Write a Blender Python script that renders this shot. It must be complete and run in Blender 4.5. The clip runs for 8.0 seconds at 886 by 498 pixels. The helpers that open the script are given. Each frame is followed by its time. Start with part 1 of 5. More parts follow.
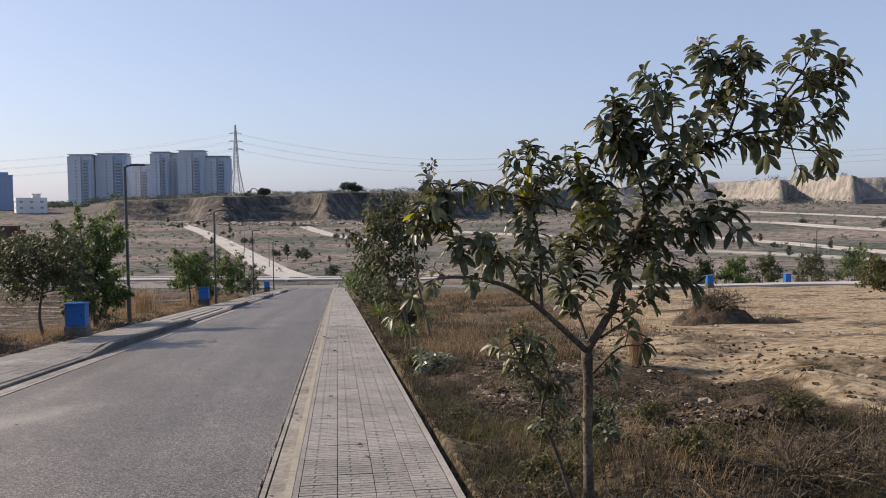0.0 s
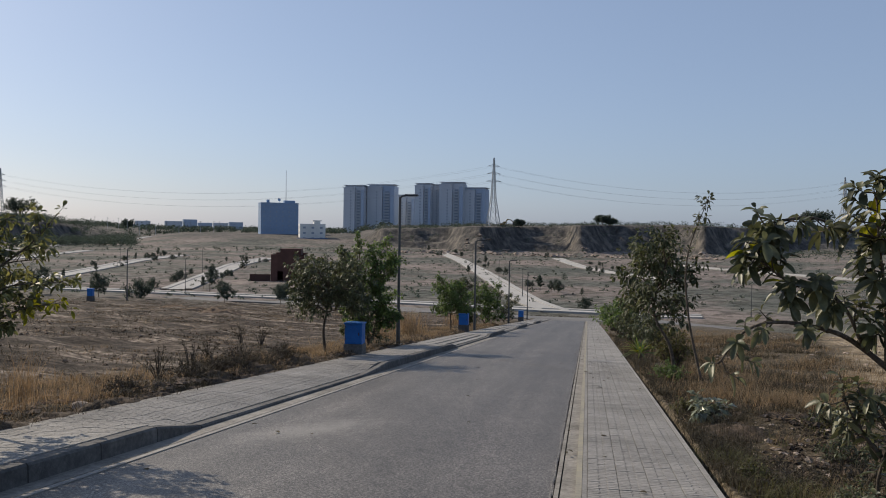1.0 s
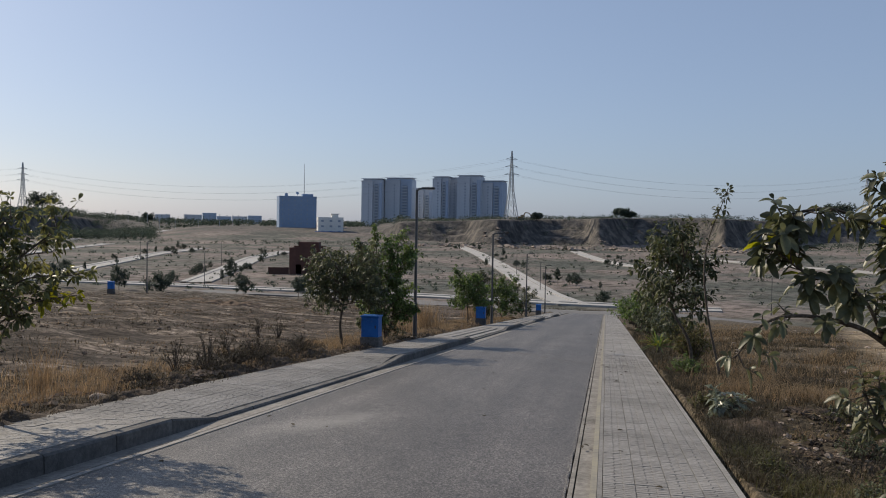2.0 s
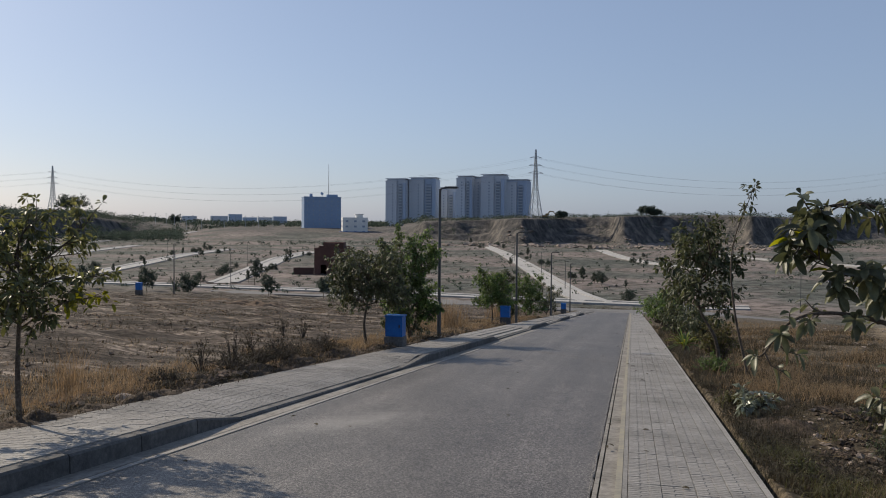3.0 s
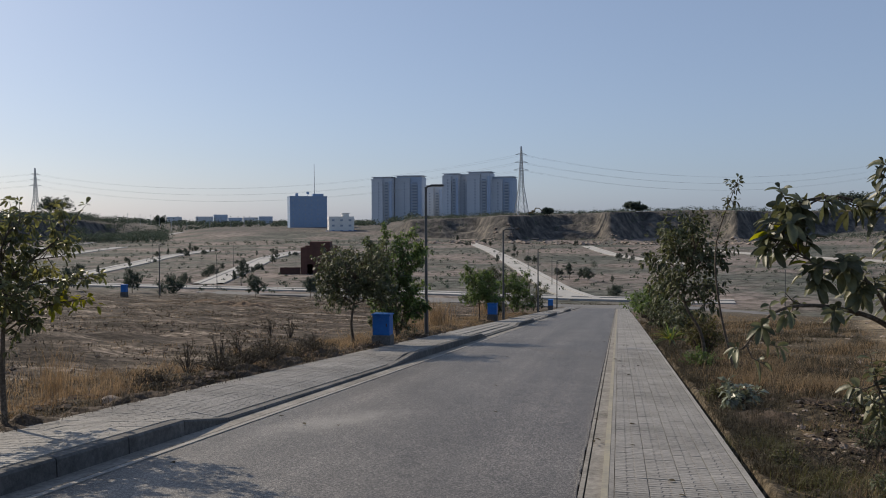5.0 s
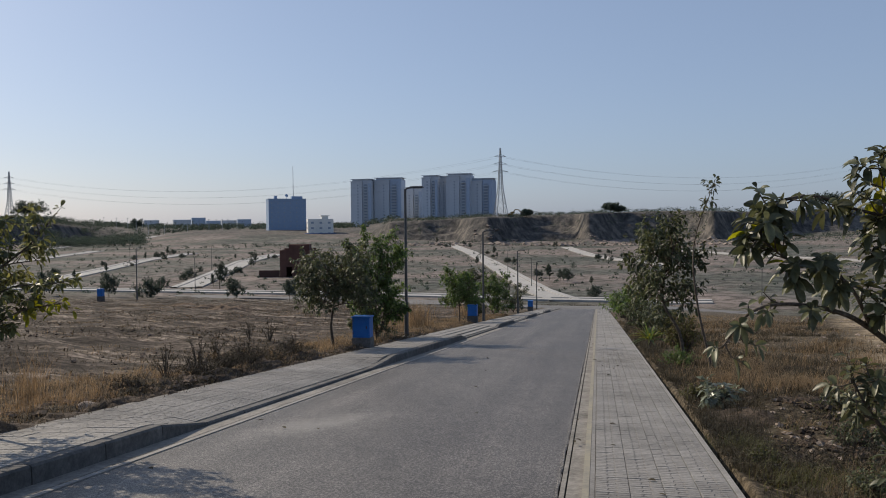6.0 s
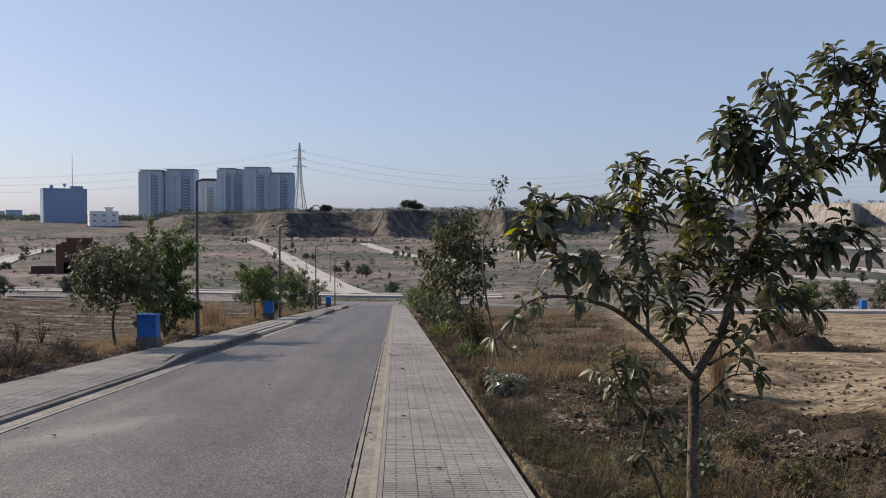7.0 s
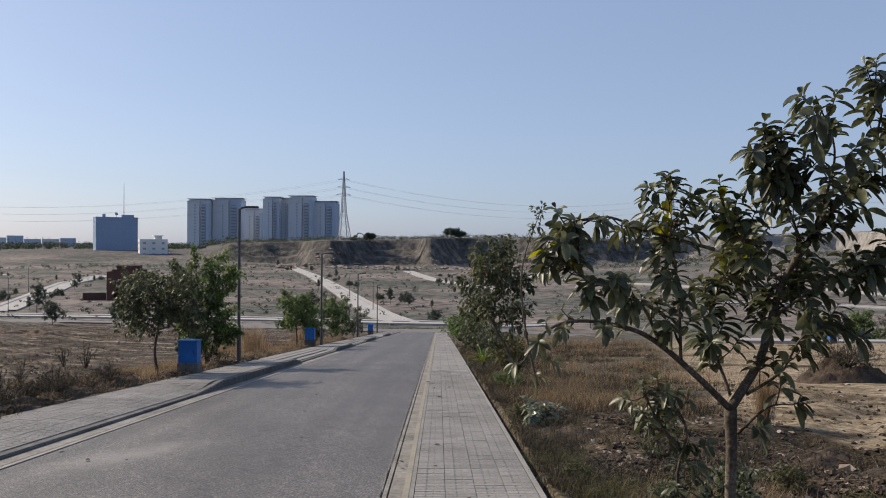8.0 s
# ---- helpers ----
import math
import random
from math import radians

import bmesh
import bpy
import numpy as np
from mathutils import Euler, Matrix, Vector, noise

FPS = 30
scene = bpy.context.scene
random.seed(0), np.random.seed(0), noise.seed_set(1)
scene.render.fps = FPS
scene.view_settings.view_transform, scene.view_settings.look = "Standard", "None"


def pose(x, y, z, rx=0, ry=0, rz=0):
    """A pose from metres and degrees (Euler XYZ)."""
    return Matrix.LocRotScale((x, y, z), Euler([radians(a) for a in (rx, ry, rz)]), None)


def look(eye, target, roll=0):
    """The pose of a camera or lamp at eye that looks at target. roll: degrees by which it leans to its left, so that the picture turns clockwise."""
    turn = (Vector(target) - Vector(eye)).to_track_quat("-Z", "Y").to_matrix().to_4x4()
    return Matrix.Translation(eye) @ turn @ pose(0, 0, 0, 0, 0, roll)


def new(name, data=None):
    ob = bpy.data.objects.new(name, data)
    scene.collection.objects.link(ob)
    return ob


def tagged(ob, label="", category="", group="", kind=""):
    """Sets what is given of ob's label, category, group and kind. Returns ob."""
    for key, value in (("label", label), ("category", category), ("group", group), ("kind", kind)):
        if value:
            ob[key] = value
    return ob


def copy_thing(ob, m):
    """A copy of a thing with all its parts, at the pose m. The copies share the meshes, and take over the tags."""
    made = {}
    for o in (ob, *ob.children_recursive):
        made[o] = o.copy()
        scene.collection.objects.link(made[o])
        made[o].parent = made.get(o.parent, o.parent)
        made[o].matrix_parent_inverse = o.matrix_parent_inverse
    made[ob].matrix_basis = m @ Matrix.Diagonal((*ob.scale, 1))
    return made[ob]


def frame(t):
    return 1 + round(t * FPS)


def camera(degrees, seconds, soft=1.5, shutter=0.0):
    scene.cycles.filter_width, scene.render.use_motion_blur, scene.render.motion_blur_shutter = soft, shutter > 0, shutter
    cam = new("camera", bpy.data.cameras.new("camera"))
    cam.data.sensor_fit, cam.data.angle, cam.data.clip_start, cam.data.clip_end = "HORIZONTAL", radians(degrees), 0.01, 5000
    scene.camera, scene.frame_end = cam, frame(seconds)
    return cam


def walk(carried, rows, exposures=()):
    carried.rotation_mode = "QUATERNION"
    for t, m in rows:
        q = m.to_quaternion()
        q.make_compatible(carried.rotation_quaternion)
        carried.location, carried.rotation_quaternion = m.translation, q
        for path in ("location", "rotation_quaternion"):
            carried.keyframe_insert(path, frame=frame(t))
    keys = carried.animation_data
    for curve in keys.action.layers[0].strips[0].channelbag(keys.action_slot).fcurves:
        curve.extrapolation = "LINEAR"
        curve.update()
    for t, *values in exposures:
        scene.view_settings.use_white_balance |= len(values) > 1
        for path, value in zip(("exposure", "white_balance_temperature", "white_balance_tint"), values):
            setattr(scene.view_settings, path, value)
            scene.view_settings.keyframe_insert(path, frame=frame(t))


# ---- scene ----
cam = camera(57.35, 8.0, soft=1.0)
# seconds, place, and yaw, pitch and roll in degrees
PATH = [
    (0.0, 0.000, 0.000, 1.550, -7.48, -3.55, -0.37),
    (0.2, -0.085, 0.054, 1.548, -0.52, -2.84, -0.51),
    (0.5, -0.211, 0.134, 1.545, 6.95, -2.66, -0.51),
    (1.0, -0.317, 0.169, 1.549, 10.21, -1.38, 0.98),
    (1.2, -0.313, 0.180, 1.548, 11.12, -1.63, 1.05),
    (2.3, -0.288, 0.240, 1.539, 11.74, -1.90, 0.87),
    (2.5, -0.284, 0.251, 1.537, 12.44, -1.89, 0.74),
    (3.0, -0.279, 0.273, 1.535, 13.18, -1.94, 0.48),
    (3.5, -0.277, 0.256, 1.535, 13.08, -1.98, 0.27),
    (4.0, -0.266, 0.266, 1.535, 12.97, -2.02, 0.01),
    (4.5, -0.261, 0.242, 1.538, 12.77, -2.06, -0.20),
    (4.7, -0.261, 0.245, 1.537, 12.55, -2.09, -0.21),
    (5.8, -0.264, 0.262, 1.533, 11.34, -1.97, -0.41),
    (6.0, -0.264, 0.265, 1.532, 10.81, -1.96, -0.50),
    (6.5, -0.231, 0.252, 1.532, 6.39, -2.05, -0.51),
    (6.7, -0.218, 0.255, 1.529, 2.73, -2.13, -0.04),
    (7.0, -0.199, 0.259, 1.524, -3.33, -2.24, 0.44),
    (7.2, -0.176, 0.271, 1.513, -5.48, -2.38, 0.57),
    (7.5, -0.143, 0.289, 1.496, -6.43, -2.25, 0.61),
    (7.8, -0.109, 0.336, 1.494, -2.80, -0.97, 0.37),
    (8.0, -0.086, 0.368, 1.493, -0.26, -0.29, 0.42),
]
walk(cam, [(t, pose(x, y, z, 90 + pitch, 0, yaw) @ pose(0, 0, 0, 0, 0, roll)) for t, x, y, z, yaw, pitch, roll in PATH],
     exposures=[(0.0, 0.42, 6850, 16), (0.5, 0.1, 6550, 11), (1.0, -0.05, 6500, 10), (3.5, -0.1, 6500, 10), (6.0, -0.08, 6500, 10), (6.5, 0.0, 6500, 11), (7.0, 0.2, 6650, 14), (7.5, 0.36, 6650, 14), (8.0, 0.18, 6500, 12)])

# ---- daylight ----
SUN_EL, SUN_AZ = 33.5, -62.0
world = bpy.data.worlds.new("sky")
scene.world = world
world.use_nodes = True
wn = world.node_tree
sky = wn.nodes.new("ShaderNodeTexSky")
sky.sky_type, sky.sun_disc = "NISHITA", False
sky.sun_elevation, sky.sun_rotation = radians(SUN_EL), radians(SUN_AZ)
sky.air_density, sky.dust_density, sky.ozone_density = 0.95, 1.0, 3.0
cool = wn.nodes.new("ShaderNodeMix")
cool.data_type, cool.blend_type = "RGBA", "MULTIPLY"
cool.inputs[0].default_value, cool.inputs[7].default_value = 1.0, (0.99, 0.99, 1.015, 1)
pale = wn.nodes.new("ShaderNodeHueSaturation")
pale.inputs["Saturation"].default_value = 0.8
wn.links.new(sky.outputs[0], pale.inputs["Color"])
haze = wn.nodes.new("ShaderNodeMix")
haze.data_type = "RGBA"
haze.inputs[0].default_value, haze.inputs[7].default_value = 0.42, (3.3, 4.55, 6.8, 1)
wn.links.new(pale.outputs[0], haze.inputs[6])
wn.links.new(haze.outputs[2], cool.inputs[6])
wn.links.new(cool.outputs[2], wn.nodes["Background"].inputs[0])
wn.nodes["Background"].inputs[1].default_value = 0.099
sun_data = bpy.data.lights.new("sun", "SUN")
sun_data.energy, sun_data.angle, sun_data.color = 4.9, radians(0.53), (1.0, 0.87, 0.69)
sun = new("sun", sun_data)
toward = Vector((math.sin(radians(SUN_AZ)) * math.cos(radians(SUN_EL)), math.cos(radians(SUN_AZ)) * math.cos(radians(SUN_EL)), math.sin(radians(SUN_EL))))
sun.matrix_world = look(toward * 60, (0, 0, 0))

# ---- lie of the land ----
def smooth(a, b, x):
    u = np.clip((x - a) / (b - a), 0, 1)
    return u * u * (3 - 2 * u)


def lay(y):
    """Height of the straight street's paving."""
    return -0.0891 * y - 3.7e-5 * y * y


def waves(x, y, scale, seed):
    """Cheap smooth noise from crossed sines, about -1 to 1."""
    r = np.random.RandomState(seed)
    out = 0
    for k in range(6):
        a, f, p = r.uniform(0, 6.28), r.uniform(0.6, 1.7) / scale, r.uniform(0, 6.28)
        out = out + np.sin(x * np.cos(a) * f + y * np.sin(a) * f + p + 1.3 * np.sin((x * np.sin(a) - y * np.cos(a)) * f * 0.7 + p * 2))
    return out / 3.4


def bluff_line(az):
    """Distance of the bluffs' foot and their height, by bearing in degrees from the street's line."""
    r = np.interp(az, [-75, -55, -42, -36, -30, -27, -16, -14.6, -12, -10, -8.9, -7.6, -6.4, -4.6, -2.2, -1.5, -0.8, 0.3, 1.6, 4, 6.6, 7.6, 9, 13, 20, 26, 27.6, 30.1, 30.4, 31, 34.3, 34.7, 40, 60, 75],
                  [400, 405, 425, 520, 760, 820, 520, 458, 452, 450, 412, 402, 430, 445, 452, 450, 420, 428, 455, 460, 458, 430, 455, 500, 540, 575, 568, 508, 548, 540, 476, 555, 570, 520, 500])
    h = np.interp(az, [-75, -42, -36, -30.5, -28, -16.5, -14.6, -9, 0, 8, 12, 20, 27, 31, 34, 45, 75],
                  [14, 13, 12, 4.0, 0.5, 0.5, 11.5, 13.5, 16, 16, 15, 14, 14, 14.5, 15.5, 16, 16])
    return r, h


def valley(x, y):
    """Height of the open country past the slope, bluffs included."""
    r, az = np.hypot(x, y), np.degrees(np.arctan2(x, y))
    z = -10.5 + 8.0 * smooth(8, 28, az) * smooth(150, 520, r) + 0.35 * waves(x, y, 40, 3) * smooth(110, 200, r)
    rb, h = bluff_line(az)
    arc = az * 7.7
    sheer = smooth(22, 26, az)
    rb = rb + (1 - 0.8 * sheer) * (7 * waves(arc, arc * 0.3, 17, 5) + 3 * np.abs(waves(arc, 0 * arc, 5.5, 6))) + 1.6 * waves(x, y, 5.5, 16)
    up = np.clip((r - rb) / ((25.0 + 9.0 * waves(arc, 0 * arc, 11, 17)) * (1 - sheer) + 9.0 * sheer) + (0.14 * waves(x, y, 7, 27) + 0.05 * waves(x, y, 3.5, 28)) * (1 - sheer), 0, 1)
    step = 0.3 * smooth(0.0, 0.3, up) + 0.25 * smooth(0.36, 0.55, up) + 0.45 * smooth(0.62, 0.92, up)
    z = z + h * step
    talus = np.clip((r - rb + 30) / 32, 0, 1)
    z = z + (h > 3) * 3.2 * smooth(0, 1, talus) * (1 - step) * (0.6 + 0.4 * waves(arc, r, 9, 8))
    gap = smooth(-33, -27, az) * (1 - smooth(-17, -14.6, az))
    z = z + gap * 6.3 * smooth(430, 620, r)
    back = np.maximum(r - rb - 20, 0)
    return z + (h > 3) * (np.minimum(back * 0.008, 2.0) + 0.9 * waves(x, y, 15, 9) * smooth(0, 25, back))


def height(x, y):
    """Height of the ground sheet."""
    x, y = np.asarray(x, float), np.asarray(y, float)
    near = lay(np.minimum(y, 130)) + np.minimum(0.02 * np.maximum(-x - 7, 0), 1.3) * smooth(0, 30, np.abs(y) + 0 * x)
    near = near + 0.07 * waves(x, y, 1.6, 11) + 0.035 * waves(x, y, 0.5, 12) + 0.12 * waves(x, y, 7, 13) * smooth(2, 12, np.abs(x + 2.6))
    rough = smooth(7.5, 12, -x) * smooth(0, 8, y)
    near = near + rough * (0.1 * waves(x * 0.45, y * 2.2, 1.1, 14) + 0.1 * waves(x * 0.7, y, 0.4, 15))
    near = near + smooth(1.1, 2.2, x) * (1 - smooth(7, 11, x)) * (1 - smooth(14, 22, y)) * (0.17 * np.maximum(waves(x, y, 0.6, 18), 0) + 0.05 * waves(x, y, 0.22, 19))
    near = near - 0.10 * smooth(0.8, 1.3, x) * (1 - smooth(4, 9, x))
    near = near + 0.16 * np.exp(-((x + 6.75 + 0.2 * np.sin(y * 0.9)) / 0.35) ** 2) * (0.6 + 0.4 * np.sin(y * 2.3))
    edge = 104 - 44 * smooth(4, 22, x)
    w = smooth(0, 1, (y - edge) / np.where(x > 4, 45, 20))
    far = valley(x, y)
    z = near * (1 - w) + far * w
    r = np.hypot(x, y)
    z = np.where((y < 0) & (r > 60), np.minimum(near, 6 + 0 * near), z)
    trench = smooth(-6.36, -6.22, x) * (1 - smooth(0.86, 0.97, x)) * (1 - smooth(104, 108, y))
    return z * (1 - trench) + (lay(y) - 0.22) * trench


# ---- materials ----
def material(name, colours, scales=(0.6, 9.0), rough=0.9, bump=0.3, bump_scale=60.0, island=0.0, objects=0.0, metal=0.0, clear=0.0, stops=None, span=0.34):
    """Two scales of noise pick between colours; island and objects vary the value piece by piece; fine relief by bump."""
    m = bpy.data.materials.new(name)
    m.use_nodes = True
    n, l = m.node_tree.nodes, m.node_tree.links
    b = n["Principled BSDF"]
    geo = n.new("ShaderNodeNewGeometry")
    parts = []
    for k, s in enumerate(scales):
        t = n.new("ShaderNodeTexNoise")
        t.inputs["Scale"].default_value, t.inputs["Detail"].default_value, t.inputs["Roughness"].default_value = s, 5, 0.62
        l.new(geo.outputs["Position"], t.inputs["Vector"])
        parts.append(t.outputs["Fac"])
    add = n.new("ShaderNodeMath")
    add.operation = "ADD"
    l.new(parts[0], add.inputs[0])
    l.new(parts[1], add.inputs[1])
    spread = n.new("ShaderNodeMapRange")
    spread.inputs["From Min"].default_value, spread.inputs["From Max"].default_value = 1 - span, 1 + span
    l.new(add.outputs[0], spread.inputs["Value"])
    ramp = n.new("ShaderNodeValToRGB")
    e = ramp.color_ramp.elements
    while len(e) < len(colours):
        e.new(0.5)
    for k, c in enumerate(colours):
        e[k].position = stops[k] if stops else k / max(len(colours) - 1, 1)
        e[k].color = (*c, 1)
    l.new(spread.outputs[0], ramp.inputs[0])
    out = ramp.outputs[0]
    for amount, node, sock in ((island, "ShaderNodeNewGeometry", "Random Per Island"), (objects, "ShaderNodeObjectInfo", "Random")):
        if amount:
            src = n.new(node)
            hsv = n.new("ShaderNodeHueSaturation")
            rng = n.new("ShaderNodeMapRange")
            rng.inputs["To Min"].default_value, rng.inputs["To Max"].default_value = 1 - amount, 1 + amount
            l.new(src.outputs[sock], rng.inputs["Value"])
            l.new(rng.outputs[0], hsv.inputs["Value"])
            l.new(out, hsv.inputs["Color"])
            out = hsv.outputs[0]
    l.new(out, b.inputs["Base Color"])
    b.inputs["Roughness"].default_value, b.inputs["Metallic"].default_value = rough, metal
    b.inputs["Specular IOR Level"].default_value = 0.3
    if clear:
        b.inputs["Coat Weight"].default_value = clear
    if bump:
        t = n.new("ShaderNodeTexNoise")
        t.inputs["Scale"].default_value, t.inputs["Detail"].default_value = bump_scale, 4
        l.new(geo.outputs["Position"], t.inputs["Vector"])
        bp = n.new("ShaderNodeBump")
        bp.inputs["Strength"].default_value, bp.inputs["Distance"].default_value = bump, 0.6 / bump_scale
        l.new(t.outputs["Fac"], bp.inputs["Height"])
        l.new(bp.outputs[0], b.inputs["Normal"])
    return m


def leafy(name, colours, island=0.45, rough=0.42, glow=0.35):
    """Leaves: two-sided, letting some of the sun through."""
    m = material(name, colours, (1.5, 20), rough, 0.15, 90, island=island)
    n, l = m.node_tree.nodes, m.node_tree.links
    b = n["Principled BSDF"]
    b.inputs["Specular IOR Level"].default_value = 0.4
    col = b.inputs["Base Color"].links[0].from_socket
    tr = n.new("ShaderNodeBsdfTranslucent")
    gain = n.new("ShaderNodeHueSaturation")
    gain.inputs["Value"].default_value, gain.inputs["Saturation"].default_value, gain.inputs["Hue"].default_value = 1.5, 1.15, 0.485
    l.new(col, gain.inputs["Color"])
    l.new(gain.outputs[0], tr.inputs["Color"])
    mix = n.new("ShaderNodeMixShader")
    mix.inputs[0].default_value = glow
    l.new(b.outputs[0], mix.inputs[1])
    l.new(tr.outputs[0], mix.inputs[2])
    l.new(mix.outputs[0], n["Material Output"].inputs["Surface"])
    return m


ASPHALT = material("asphalt", [(0.022, 0.02, 0.018), (0.06, 0.0545, 0.0495), (0.092, 0.084, 0.0765), (0.21, 0.193, 0.176)], (45, 105), 0.58, 0.7, 85, span=0.13)
ASPHALT.node_tree.nodes["Principled BSDF"].inputs["Specular IOR Level"].default_value = 0.5
CONCRETE = material("concrete", [(0.2, 0.19, 0.175), (0.33, 0.315, 0.29), (0.42, 0.4, 0.37)], (1.2, 25), 0.9, 0.4, 80, objects=0.1)
GUTTER = material("gutter_concrete", [(0.09, 0.083, 0.073), (0.2, 0.187, 0.168), (0.3, 0.283, 0.256)], (1.6, 18), 0.9, 0.5, 60)
# Weathered concrete, darkened further to paint the shade on the kerb's street face.
KERB_SHADED = material("kerb_concrete", [(0.05, 0.049, 0.048), (0.095, 0.092, 0.089), (0.16, 0.155, 0.148)], (1.6, 18), 0.92, 0.5, 60, objects=0.14)
KERB_YELLOW = material("faded_yellow_kerb", [(0.17, 0.16, 0.14), (0.245, 0.228, 0.186), (0.3, 0.272, 0.19)], (1.4, 16), 0.85, 0.35, 60)
TILE = material("paving_tile", [(0.15, 0.143, 0.133), (0.215, 0.205, 0.191), (0.275, 0.263, 0.246)], (0.9, 30), 0.72, 0.35, 120, objects=0.1, island=0.06, span=0.24)
JOINT = material("joint_sand", [(0.10, 0.09, 0.08), (0.17, 0.15, 0.13)], (3, 40), 0.95, 0.4, 90)
BLUE = material("blue_paint", [(0.012, 0.10, 0.34), (0.02, 0.145, 0.44)], (2, 14), 0.45, 0.06, 40)
STEEL = material("lamp_steel", [(0.07, 0.073, 0.077), (0.11, 0.114, 0.118)], (2, 18), 0.5, 0.05, 60, metal=0.5)
DARK_STEEL = material("dark_steel", [(0.04, 0.042, 0.045), (0.07, 0.072, 0.075)], (2, 18), 0.5, 0.05, 60, metal=0.3)
LENS = material("lamp_lens", [(0.5, 0.5, 0.48), (0.6, 0.6, 0.58)], (4, 20), 0.25, 0.0)
BARK = material("bark", [(0.028, 0.022, 0.017), (0.085, 0.067, 0.05), (0.21, 0.175, 0.138)], (6, 45), 0.9, 0.8, 70)
LEAF_DARK = leafy("dark_glossy_leaf", [(0.036, 0.045, 0.026), (0.07, 0.078, 0.04), (0.14, 0.14, 0.072)], rough=0.42, glow=0.27)
LEAF_GREEN = leafy("fresh_green_leaf", [(0.045, 0.08, 0.026), (0.08, 0.125, 0.04), (0.135, 0.18, 0.06)], rough=0.5, glow=0.45)
LEAF_ROAD = leafy("dusty_dark_leaf", [(0.034, 0.045, 0.024), (0.066, 0.078, 0.038), (0.125, 0.128, 0.064)], rough=0.55, glow=0.3)
# Yellower, lighter leaf colour that paints sun on the slender roadside tree.
LEAF_SUNNY = leafy("sunlit_olive_leaf", [(0.045, 0.055, 0.025), (0.09, 0.1, 0.042), (0.17, 0.168, 0.065)], rough=0.45, glow=0.4)
LEAF_YELLOW = leafy("yellow_green_leaf", [(0.12, 0.14, 0.02), (0.22, 0.22, 0.035)], glow=0.45)
LEAF_PALE = leafy("pale_green_leaf", [(0.10, 0.115, 0.07), (0.22, 0.235, 0.17)], rough=0.3, glow=0.2)
# Green cooled towards blue, so the haze on distant trees is in the colour.
LEAF_FAR = leafy("haze_cooled_leaf", [(0.04, 0.058, 0.042), (0.072, 0.092, 0.068)], rough=0.8, glow=0.2)
STRAW = leafy("dry_grass", [(0.12, 0.088, 0.052), (0.21, 0.156, 0.09), (0.35, 0.275, 0.17)], rough=0.75, glow=0.35)
STRAW_DARK = leafy("old_dry_weeds", [(0.017, 0.0145, 0.009), (0.041, 0.034, 0.019), (0.105, 0.084, 0.047)], rough=0.85, glow=0.2)
HERB = leafy("half_green_weeds", [(0.04, 0.044, 0.016), (0.075, 0.076, 0.026), (0.14, 0.12, 0.045)], rough=0.7, glow=0.3)
STONE = material("field_stone", [(0.2, 0.16, 0.13), (0.34, 0.28, 0.23)], (3, 30), 0.95, 0.6, 50, island=0.25)
CLOD = material("earth_clod", [(0.10, 0.07, 0.05), (0.22, 0.16, 0.115)], (3, 30), 0.95, 0.8, 50, island=0.3)
SOIL = material("dark_litter_soil", [(0.02, 0.015, 0.011), (0.055, 0.04, 0.029), (0.13, 0.097, 0.072)], (5, 40), 0.95, 0.9, 45, island=0.2)
BRICK = material("red_brick", [(0.075, 0.04, 0.034), (0.12, 0.062, 0.05)], (0.8, 12), 0.95, 0.3, 20, objects=0.15)
BRICK_DARK = material("old_brick_dark", [(0.05, 0.03, 0.028), (0.09, 0.05, 0.04)], (0.8, 12), 0.95, 0.3, 20)
# Tower, slab and office colours are blued and lightened to stand for haze.
TOWER_PALE_HAZE = material("hazed_pale_render", [(0.47, 0.5, 0.55), (0.54, 0.57, 0.61)], (0.05, 0.6), 0.9, 0.1, 4, objects=0.05)
TOWER_BLUE_HAZE = material("hazed_blue_render", [(0.34, 0.41, 0.52), (0.39, 0.46, 0.57)], (0.05, 0.6), 0.9, 0.1, 4)
SLAB_HAZE = material("roof_slab", [(0.42, 0.46, 0.52), (0.48, 0.52, 0.57)], (0.1, 1), 0.9, 0.1, 4)
DARK_RENDER_HAZE = material("hazed_blue_cladding", [(0.19, 0.27, 0.40), (0.24, 0.33, 0.47)], (0.05, 0.7), 0.7, 0.1, 4)
WHITE_RENDER = material("white_render", [(0.6, 0.6, 0.58), (0.72, 0.72, 0.7)], (0.1, 1), 0.85, 0.1, 4)
# Glass lightened for haze as well.
HAZED_GLASS = material("hazed_window_glass", [(0.24, 0.285, 0.35), (0.28, 0.325, 0.39)], (0.3, 2), 0.35, 0.0)
LATTICE = material("galvanised_steel", [(0.3, 0.32, 0.34), (0.4, 0.42, 0.44)], (0.2, 2), 0.6, 0.0, metal=0.4)
CABLE = material("cable", [(0.26, 0.27, 0.28), (0.32, 0.33, 0.34)], (0.2, 2), 0.6, 0.0)
EARTHMOVER = material("machine_paint", [(0.12, 0.08, 0.03), (0.2, 0.13, 0.04)], (0.6, 4), 0.7, 0.1, 10)
FAR_STREET = material("pale_concrete_street", [(0.26, 0.255, 0.245), (0.34, 0.332, 0.318), (0.42, 0.408, 0.39)], (0.08, 0.9), 0.9, 0.2, 6)
FAR_ASPHALT = material("worn_street", [(0.12, 0.12, 0.12), (0.18, 0.175, 0.17)], (0.06, 0.9), 0.9, 0.2, 6)


